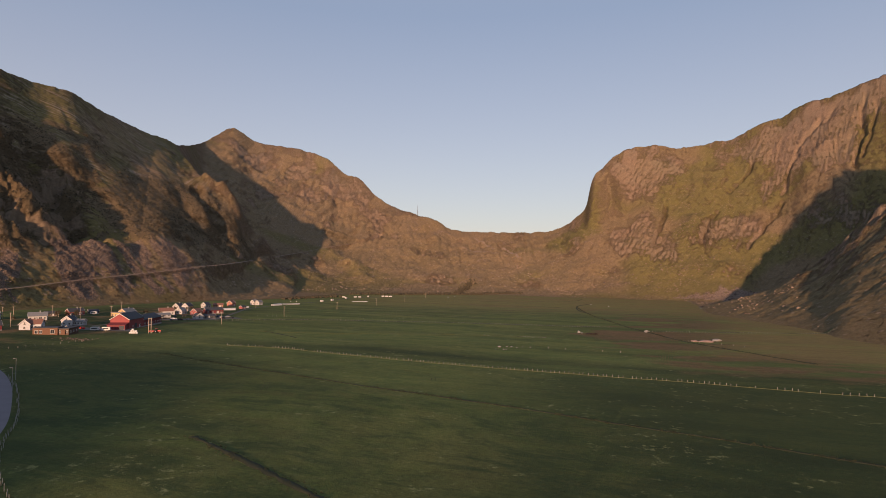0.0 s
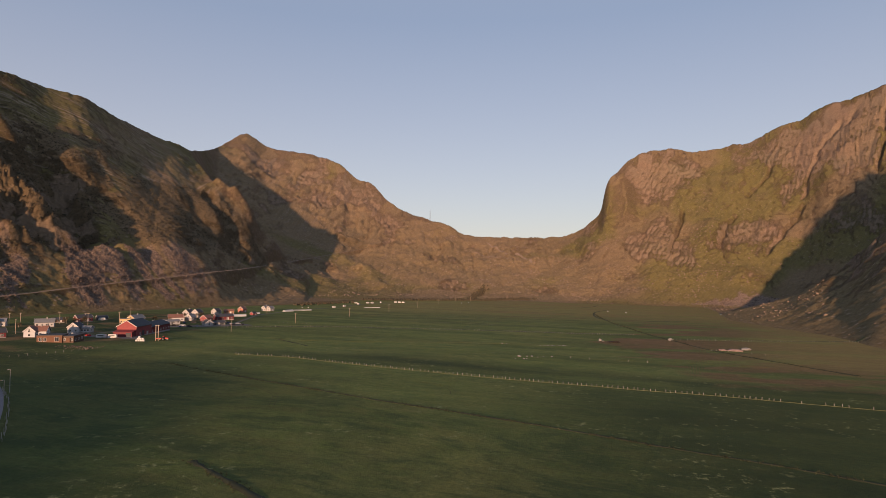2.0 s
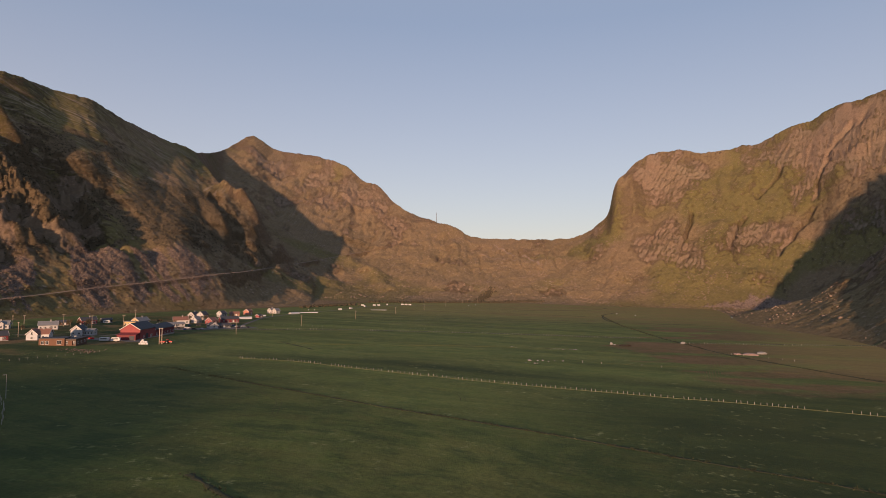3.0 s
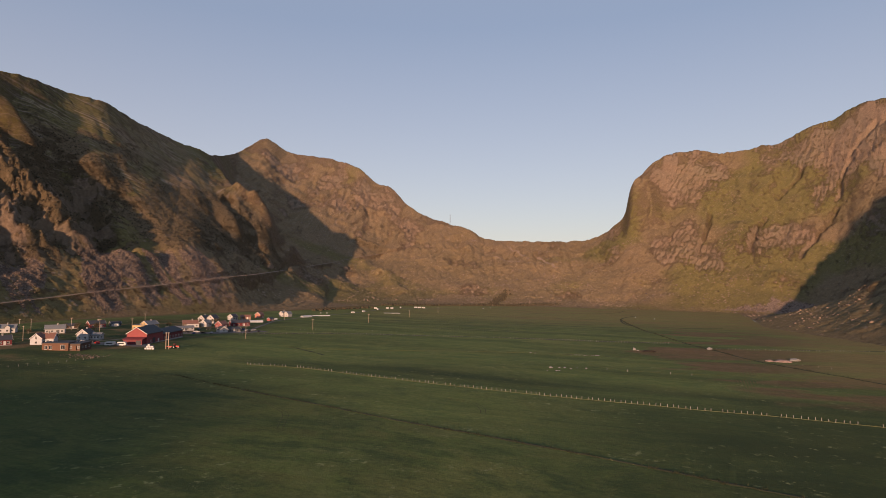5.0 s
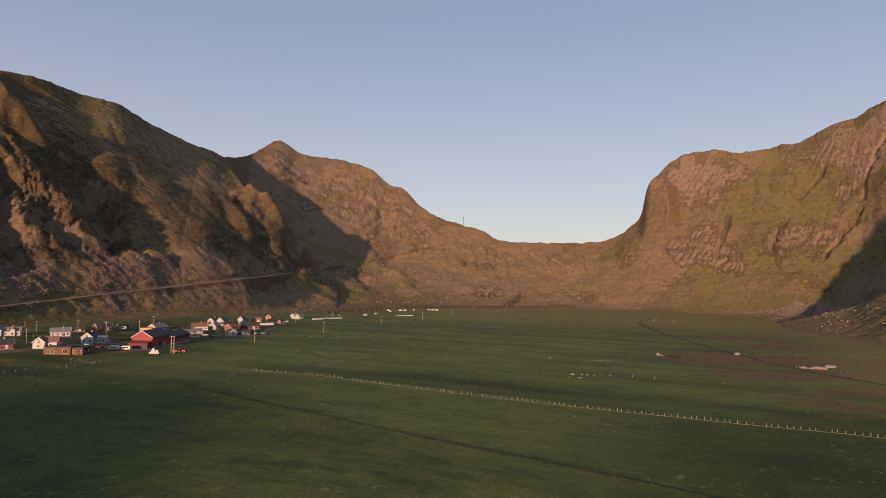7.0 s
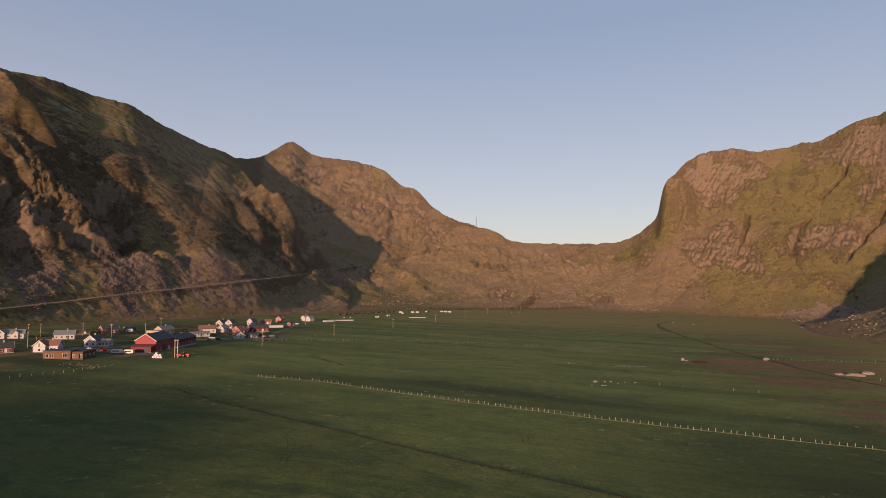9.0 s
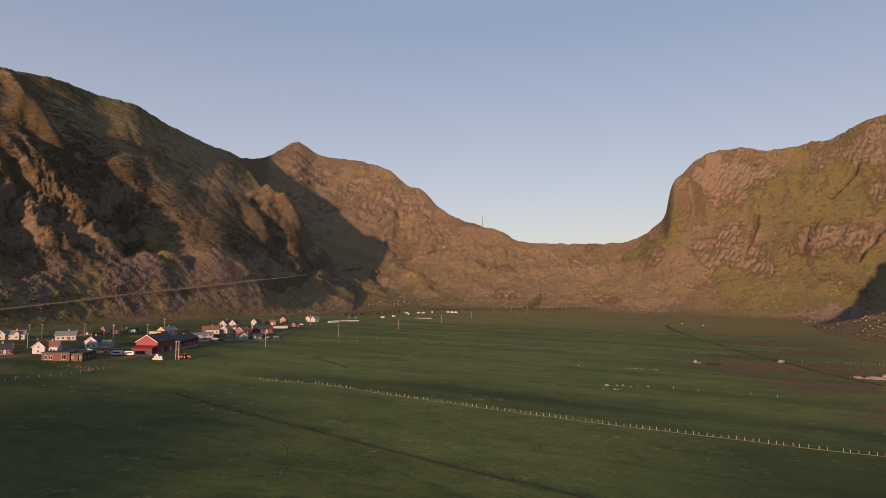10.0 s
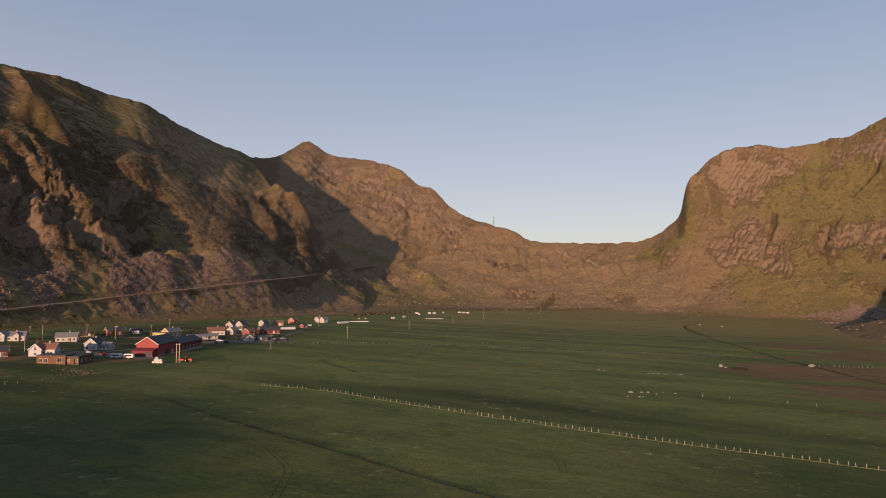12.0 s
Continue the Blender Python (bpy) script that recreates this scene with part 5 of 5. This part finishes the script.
def fence(points, gap, label, seed, missing=0.08, mesh=POST):
    ob = new("fence")
    tagged(ob, label, "fence", "meadow fences")
    c = stretch(points, gap)
    rnd = random.Random(seed)
    x0, y0 = c[0]
    z0 = ground_z(x0, y0)
    ob.matrix_basis = pose(x0, y0, z0)
    zs = terrain(c[:, 0], c[:, 1])
    for (x, y), z in zip(c, zs):
        if rnd.random() < missing:
            continue
        at = pose(x - x0 + rnd.uniform(-0.4, 0.4), y - y0 + rnd.uniform(-0.2, 0.2), z - z0 - rnd.uniform(0, 0.25), rnd.uniform(-5, 5), rnd.uniform(-5, 5), rnd.uniform(0, 90))
        part("post", mesh, None, ob, at=at)
    return ob


FENCE_MAIN = [(-178, 351), (-139, 334), (-87, 323), (-54, 308), (-20, 295), (7, 285), (53, 270), (86, 260), (130, 248), (180, 233), (230, 218)]
FENCE_POSTS = [(-118, 327)] + FENCE_MAIN[2:]
FENCE_FAR = [(-190, 486), (-140, 510), (-78, 527), (-20, 533), (63, 535), (112, 540), (160, 546)]
FENCE_EAST = [(182, 508), (231, 511), (283, 527), (317, 536), (370, 548)]
FENCE_UP = [(-180, 539), (-150, 546), (-112, 552), (-72, 556), (-20, 560)]
FENCE_HOME = [(-215, 290), (-210, 302), (-205, 309), (-201, 319), (-199, 334)]
FENCE_ROAD = [(-158, 216), (-139, 196), (-125, 177), (-111, 159), (-103, 146), (-95, 132), (-80, 112), (-60, 92)]
DITCH_NEAR = [(-190, 316), (-134, 287), (-93, 261), (-58, 242), (-20, 220), (9, 206), (37, 189), (60, 174), (86, 159), (113, 140), (150, 118)]
DITCH_FRONT = [(-56, 145), (-35, 126), (-25, 116), (-17, 109), (0, 90)]
DITCH_EAST = [(214, 949), (187, 755), (176, 585), (178, 512), (184, 435), (196, 380), (215, 330)]
DITCH_BEND = [(262, 1040), (212, 955), (186, 790), (200, 765), (310, 807)]
DITCH_MID = [(36, 436), (62, 435), (104, 426), (157, 420), (215, 424)]
DITCH_FAR = [(-135, 728), (-43, 742), (57, 742), (122, 733), (176, 747)]
TRACK_PALE = [(-128, 412), (-108, 406), (-31, 425), (36, 432)]
TRACK_DIP = [(-124, 413), (-104, 392), (-92, 378)]


def build_lines():
    fence(FENCE_POSTS[:-2], 2.1, "row of weathered wooden fence posts across the meadow", 1, 0.05)
    fence(FENCE_POSTS[-3:], 2.6, "thinned-out end of the fence row across the meadow", 9, 0.5)
    fence(FENCE_FAR, 2.4, "far row of wooden fence posts beside a dark ditch", 2, 0.12)
    fence(FENCE_EAST, 3.0, "row of wooden fence posts on the brown heath", 3, 0.1)
    fence(FENCE_UP, 4.2, "thin row of small fence posts on the meadow", 4, 0.25, STAY)
    fence(FENCE_HOME, 4.0, "short row of fence posts below the timber house", 5, 0.05, STAY)
    fence(FENCE_ROAD, 1.7, "close-set wooden fence beside the asphalt", 6, 0.03, STAY)
    fence([(70, 363), (84, 359), (98, 357), (112, 354)], 9.0, "few leaning fence posts on the meadow", 7, 0.2)
    fence([(188, 440), (200, 428), (214, 408)], 8.0, "few leaning fence posts along the ditch", 8, 0.2)
    for n, (line, wide, material, label) in enumerate((
            (DITCH_NEAR[2:], 1.4, DITCH, "dark overgrown ditch across the meadow"), (DITCH_FRONT, 2.4, DITCH, "dark overgrown ditch across the meadow"),
            (DITCH_EAST, 2.6, DITCH, "dark ditch through the brown heath"), (DITCH_BEND, 3.2, DITCH, "dark ditch bending over the far meadow"),
            (DITCH_MID, 1.2, DITCH, "shallow grassy ditch"), (DITCH_FAR, 5.0, DITCH, "dark band of a far ditch"),
            ([(x, y + 4) for x, y in FENCE_FAR], 5.0, DITCH, "dark ditch behind the fence"), ([(x, y + 5) for x, y in FENCE_EAST], 7.0, TUFT, "green wet strip behind the fence"),
            (FENCE_POSTS, 0.4, STRAW, "pale uncut grass under the fence"), (TRACK_PALE, 0.5, TUFT, "pale edge of the mown field"), (TRACK_DIP, 2.2, DITCH, "dark grassy hollow"))):
        strip("field_line", line, wide, 0.03, material, label, "ditch", crown=0.14, gap=2.0, ragged=0.7, seed=n)
    for n, line in enumerate(([(-90.5, 253.3), (-82.2, 246.6), (-68.3, 231.2), (-63.4, 224.2), (-61.0, 214.6), (-58.8, 205)],
                              [(-76.5, 241.7), (-65.0, 229), (-61.6, 224.6), (-59.4, 214.9), (-57.1, 205)], [(-12.6, 263.5), (-4.6, 259.2), (-1.5, 254.9), (0.7, 246.4), (0.6, 240)],
                              [(-11.7, 264.6), (-3.3, 260.6), (0.1, 255.6), (2.4, 248), (2.4, 240)], [(-81.2, 270.2), (-69.3, 282.1), (-57.5, 306.0)])):
        strip("tyre_track", line, 0.4, 0.02, TUFT, "dark tyre track pressed into the grass", "track", crown=0.03, gap=1.0, ragged=0.8, seed=40 + n)
    strip("field_line", [(62.8, 381.7), (82.4, 362), (104.9, 360.7), (140, 361), (185, 350)], 0.4, 0.02, TUFT, "pale uncut edge between two fields", "ditch", crown=0.08, gap=2.0, ragged=0.8, seed=50)
    strip("field_line", [(60, 1010), (140, 1020), (240, 1100), (275, 1180)], 2.0, 0.03, DITCH, "dark line of a far ditch", "ditch", crown=0.2, gap=4.0, ragged=0.6, seed=51)
    for n, (y, x0, x1) in enumerate(((618, -130, 150), (668, -150, 165), (706, -160, 120), (790, -150, 170), (838, -140, 175), (905, -120, 180), (975, -100, 170))):
        strip("field_line", [(x0, y + 12), (x0 + 70, y + 2), ((x0 + x1) / 2, y), (x1 - 60, y - 3), (x1, y + 4)], 2.2, 0.03, DITCH if n % 2 else STRAW, "narrow drain between strips of meadow", "ditch",
              crown=0.12, gap=4.0, ragged=0.8, seed=60 + n)
    tussocks(DITCH_NEAR[1:], 5.0, 1.2, 0.45, DITCH, "dark grass tussocks along the ditch", 1)
    tussocks(DITCH_NEAR[2:], 1.0, 1.6, 0.3, STRAW, "dry pale grass along the ditch", 2)
    tussocks(DITCH_FRONT, 7.0, 2.0, 0.36, DITCH, "dark grass tussocks along the ditch", 3)
    tussocks(DITCH_FRONT, 1.2, 2.2, 0.24, STRAW, "dry pale grass along the ditch", 4)
    tussocks(FENCE_POSTS, 3.0, 0.8, 0.4, STRAW, "dry pale grass under the fence", 5)
    tussocks(DITCH_EAST, 2.0, 2.2, 0.7, DITCH, "dark tussocks along the ditch", 6)
    tussocks(FENCE_ROAD, 1.5, 1.0, 0.3, TUFT, "dry grass along the fence", 7)
    # asphalt place, its right edge curved
    strip("parking_place", [(-211, 255), (-181.5, 230), (-163, 212), (-145.5, 191), (-127.5, 167), (-114, 148), (-105.5, 133), (-92.5, 110)], 17.0, 0.06, ASPHALT,
          "grey asphalt parking place beside the meadow", "road", gap=2.0, across=9)
    strip("road", [tuple(p[:2]) for p in ROAD], 5.5, 0.3, GRAVEL, "narrow gravel road climbing along the slope", "road", gap=3.0, across=4, bed=True)
    for n, (line, wide) in enumerate((([(35, 1713), (66, 1700), (101, 1658), (140, 1635), (176, 1640)], 5.0), ([(78, 1790), (105, 1729), (134, 1667)], 4.5), ([(158, 1680), (186, 1643), (196, 1592)], 7.0))):
        strip("footpath", line, wide, 0.35, SLOPE_STONE, "worn stony path on the saddle's slope", "path", gap=5.0, ragged=0.5, seed=80 + n)
    strip("road", [(-300, 400), (-262, 402), (-247, 412), (-243, 440), (-246, 470), (-232, 488), (-212, 492), (-196, 520), (-205, 570), (-220, 650), (-215, 720), (-202, 790),
                   (-184, 870), (-165, 980), (-118, 1050), (-60, 1080)], 5.0, 0.06, YARD, "gravel village road", "road", gap=3.0)
    strip("yard", [(-268, 398), (-250, 396), (-236, 392), (-206, 390)], 20.0, 0.05, YARD, "worn gravel yard before the barn", "yard", gap=2.0, ragged=0.2)
    strip("yard", [(-246, 472), (-224, 484), (-205, 498), (-182, 520)], 26.0, 0.05, YARD, "gravel yard with parked cars", "yard", gap=2.0, ragged=0.2)


build_lines()


# ---- stones, scree, scrub ----
def boulder(x, y, size, squash, material, label, seed, turn=0.0, name="boulder", group="boulders on the meadow"):
    bm = bmesh.new()
    bmesh.ops.create_icosphere(bm, subdivisions=3, radius=1.0)
    for v in bm.verts:
        p = v.co.copy()
        k = 1 + 0.42 * noise.noise(p * 1.1 + Vector((seed, 0, 0))) + 0.16 * noise.noise(p * 3.2 + Vector((0, seed, 0)))
        v.co = Vector((p.x * k * squash[0], p.y * k * squash[1], p.z * k * squash[2])) * size
    me = bpy.data.meshes.new(name)
    bm.to_mesh(me)
    bm.free()
    me.materials.append(material)
    ob = new(name, me)
    ob.matrix_basis = pose(x, y, ground_z(x, y) + 0.25 * size * squash[2], 0, 0, turn)
    return tagged(ob, label, "boulder", group)


def build_stones():
    boulder(177.5, 503, 1.9, (1, 1, 0.85), BOULDER, "large pale boulder at the fence corner", 1)
    boulder(201, 440, 3.6, (1.5, 1.0, 0.34), PINK_ROCK, "broad low slab of pink rock on the heath", 2)
    boulder(193, 441, 2.0, (1.3, 1.0, 0.5), PINK_ROCK, "pink rock beside the broad slab", 3)
    boulder(213, 448, 2.6, (1.4, 0.9, 0.5), BOULDER, "pale grey rock on the heath", 4)
    rnd = random.Random(4)
    for x, y, s in ((39, 362, 0.85), (44, 364, 0.5), (47, 365, 0.65), (41, 352.5, 0.5), (42.5, 353, 0.4), (36, 352, 0.35), (59, 366, 0.45), (50, 362, 0.35), (34, 434, 0.6), (37, 433, 0.4), (54, 366, 0.3)):
        boulder(x, y, s, (1.2, 0.9, 0.7), BOULDER, "pale stone lying in the grass", rnd.uniform(5, 90), rnd.uniform(0, 180))
    for i in range(26):
        boulder(60 + 20 * rnd.random(), 433 + rnd.uniform(-2, 1.5), rnd.uniform(0.2, 0.55), (1.2, 1, 0.5), BOULDER, "pale stone in a heap on the meadow", rnd.uniform(5, 90), rnd.uniform(0, 180), group="stone heap")
    boulder(115, 482, 1.3, (0.9, 0.9, 1.1), BOULDER, "upright pale stone on the meadow", 50)
    boulder(117, 480, 0.8, (1.2, 0.9, 0.6), BOULDER, "pale stone on the meadow", 51)
    boulder(124, 475, 3.2, (1.5, 0.7, 0.28), plain("dark_earth", (0.03, 0.024, 0.018), 0.95), "low mound of dark earth", 52)

    # grey stones cleared below the timber house
    rs = np.random.RandomState(9)
    n = 150
    u = rs.uniform(0, 1, n)
    x, y = -222 + 22 * u + rs.normal(0, 2, n), 340 - 9 * u + rs.normal(0, 3.5, n)
    pts = np.stack([x, y, terrain(x, y) + 0.05], 1)
    gather("cleared_stones", *ICO, pts, rs.uniform(0.12, 0.42, n), rs.uniform(0, 6.3, n), SCREE, "grey stones cleared into a rough heap", "stones", 0.3, seed=10, squash=(1.2, 1, 0.7))


build_stones()


def spread(n, az, s_range, seed, choose):
    """Random places on the slopes, kept by how they are covered."""
    rs = np.random.RandomState(seed)
    a = rs.uniform(*az, n)
    s = rs.uniform(*s_range, n)
    rf, rc = foot_of(a), knots(RIDGE, 1, a)
    r = rf + (rc - rf) * s
    x, y = EYE[0] + r * np.sin(np.radians(a)), EYE[1] + r * np.cos(np.radians(a))
    z, rock, scree, shrub, green, dry, streak = terrain(x, y, True)
    keep = rs.uniform(0, 1, n) < choose(a, s, rock, scree, shrub, x, y)
    return np.stack([x, y, z], 1)[keep], rs


def build_cover():
    pts, rs = spread(170000, (-47, -22), (0.0, 0.4), 21, lambda a, s, rock, scree, shrub, x, y: 0.9 * scree**2 + 0.004)
    m = len(pts)
    gather("scree_blocks", *ICO, pts, 0.28 + 0.8 * rs.uniform(0, 1, m) ** 5, rs.uniform(0, 6.3, m), SCREE, "pinkish grey scree blocks below the crags", "scree", 0.3, seed=1, squash=(1.1, 1, 0.8))
    pts, rs = spread(30000, (14, 29), (0.0, 0.5), 22, lambda a, s, rock, scree, shrub, x, y: 0.4 * scree**2 + 0.012)
    m = len(pts)
    gather("scree_blocks", *ICO, pts, 0.5 + 2.6 * rs.uniform(0, 1, m) ** 6, rs.uniform(0, 6.3, m), SCREE, "pinkish grey boulders at the foot of the cliff", "scree", 0.3, seed=2, squash=(1.1, 1, 0.8))
    pts, rs = spread(70000, (-24, 33), (0.07, 0.97), 23, lambda a, s, rock, scree, shrub, x, y: 0.06 + 0.4 * step(-0.05, 0.4, fbm(x / 70, y / 70, 3, 77)))
    m = len(pts)
    gather("slope_stones", *ICO, pts, 0.45 + 1.7 * rs.uniform(0, 1, m) ** 4, rs.uniform(0, 6.3, m), SLOPE_STONE, "stones strewn over the grassy slope", "stones", 0.3, seed=3, squash=(1.1, 1, 0.8))
    pts, rs = spread(60000, (-46, -5), (0.0, 0.85), 24, lambda a, s, rock, scree, shrub, x, y: 0.6 * step(0.25, 0.8, shrub))
    m = len(pts)
    gather("birch_scrub", *ICO, pts + (0, 0, 0.25), 0.5 + 0.8 * rs.uniform(0, 1, m) ** 3, rs.uniform(0, 6.3, m), LEAVES, "dense low birch scrub on the mountain side", "scrub", 0.45, seed=4)
    # stones on the near spur
    rs = np.random.RandomState(33)
    a, t = rs.uniform(27, 46, 600), rs.uniform(0.02, 0.95, 600)
    r = knots(SPUR, 1, a) + t * (knots(SPUR, 2, a) - knots(SPUR, 1, a))
    x, y = EYE[0] + r * np.sin(np.radians(a)), EYE[1] + r * np.cos(np.radians(a))
    keep = fbm(x / 40, y / 40, 3, 37) > 0.05
    x, y, m = x[keep], y[keep], int(keep.sum())
    gather("spur_stones", *ICO, np.stack([x, y, terrain(x, y) + 0.1], 1), 0.25 + 0.9 * rs.uniform(0, 1, m) ** 4, rs.uniform(0, 6.3, m), SLOPE_STONE, "pinkish stones strewn over the golden spur", "stones", 0.3, seed=7, squash=(1.2, 1, 0.7))
    # scrub along the far foot of the slope
    rs = np.random.RandomState(31)
    lines = [([(-179, 1100), (-111, 1146), (-16, 1212), (60, 1255), (110, 1290), (160, 1300)], 700), ([(20, 1250), (40, 1330), (60, 1420)], 260), ([(-245, 900), (-225, 960), (-190, 1010)], 160)]
    c = np.concatenate([stretch(line, 1.0)[rs.randint(0, len(stretch(line, 1.0)), n)] + rs.normal(0, 5, (n, 2)) for line, n in lines])
    pts = np.column_stack([c, terrain(c[:, 0], c[:, 1]) + 0.8])
    gather("willow_scrub", *ICO, pts, rs.uniform(1.0, 2.4, len(c)), rs.uniform(0, 6.3, len(c)), LEAVES, "dark scrub along the foot of the slope", "scrub", 0.45, seed=5)


build_cover()


def tree(x, y, high, seed, label):
    """Trunk with limbs and a loose crown of small leaf sprays."""
    rnd = random.Random(seed)
    ob = thing("tree", x, y, rnd.uniform(0, 360), label, "tree", "trees by the houses")
    f = Form().tube(0.16 * high / 5, 0.09 * high / 5, -0.3, high * 0.55, 7)
    tips = []
    for i in range(7):
        a, z0 = rnd.uniform(0, 6.3), high * rnd.uniform(0.22, 0.5)
        tip = Vector((math.cos(a) * high * 0.28, math.sin(a) * high * 0.28, z0 + high * rnd.uniform(0.15, 0.4)))
        m = Matrix.Translation((0, 0, z0)) @ (tip - Vector((0, 0, z0))).to_track_quat("Z", "Y").to_matrix().to_4x4()
        f.tube(0.06 * high / 5, 0.025 * high / 5, 0, (tip - Vector((0, 0, z0))).length, 5, m)
        tips.append(tip)
    part("trunk", f, POLE_WOOD, ob)
    tips.append(Vector((0, 0, high * 0.72)))
    leaves = Form()
    for _ in range(420):
        c = rnd.choice(tips) + Vector((rnd.gauss(0, 0.13), rnd.gauss(0, 0.13), rnd.gauss(0, 0.12))) * high
        q = Euler((rnd.uniform(0, 6.3), rnd.uniform(0, 6.3), rnd.uniform(0, 6.3))).to_matrix().to_4x4()
        s = 0.055 * high * rnd.uniform(0.6, 1.2)
        leaves.add([(-s, 0, 0), (0, -s * 0.6, 0), (s, 0, 0.2 * s), (0, s * 0.6, 0)], [(0, 1, 2, 3)], Matrix.Translation(c) @ q)
    part("crown", leaves, LEAVES, ob)


for n, (tx, ty, th) in enumerate(((-312, 470, 5.5), (-307, 473, 5), (-302, 478, 6), (-318, 463, 5), (-298, 470, 4.5), (-258, 584, 6), (-255, 578, 5), (-262, 566, 5), (-320, 430, 4),
                                  (-250, 575, 5.5), (-290, 520, 5), (-268, 522, 4.5), (-236, 552, 4.5), (-274, 395, 4))):
    tree(tx, ty, th, 100 + n, "small leafy birch beside the houses")
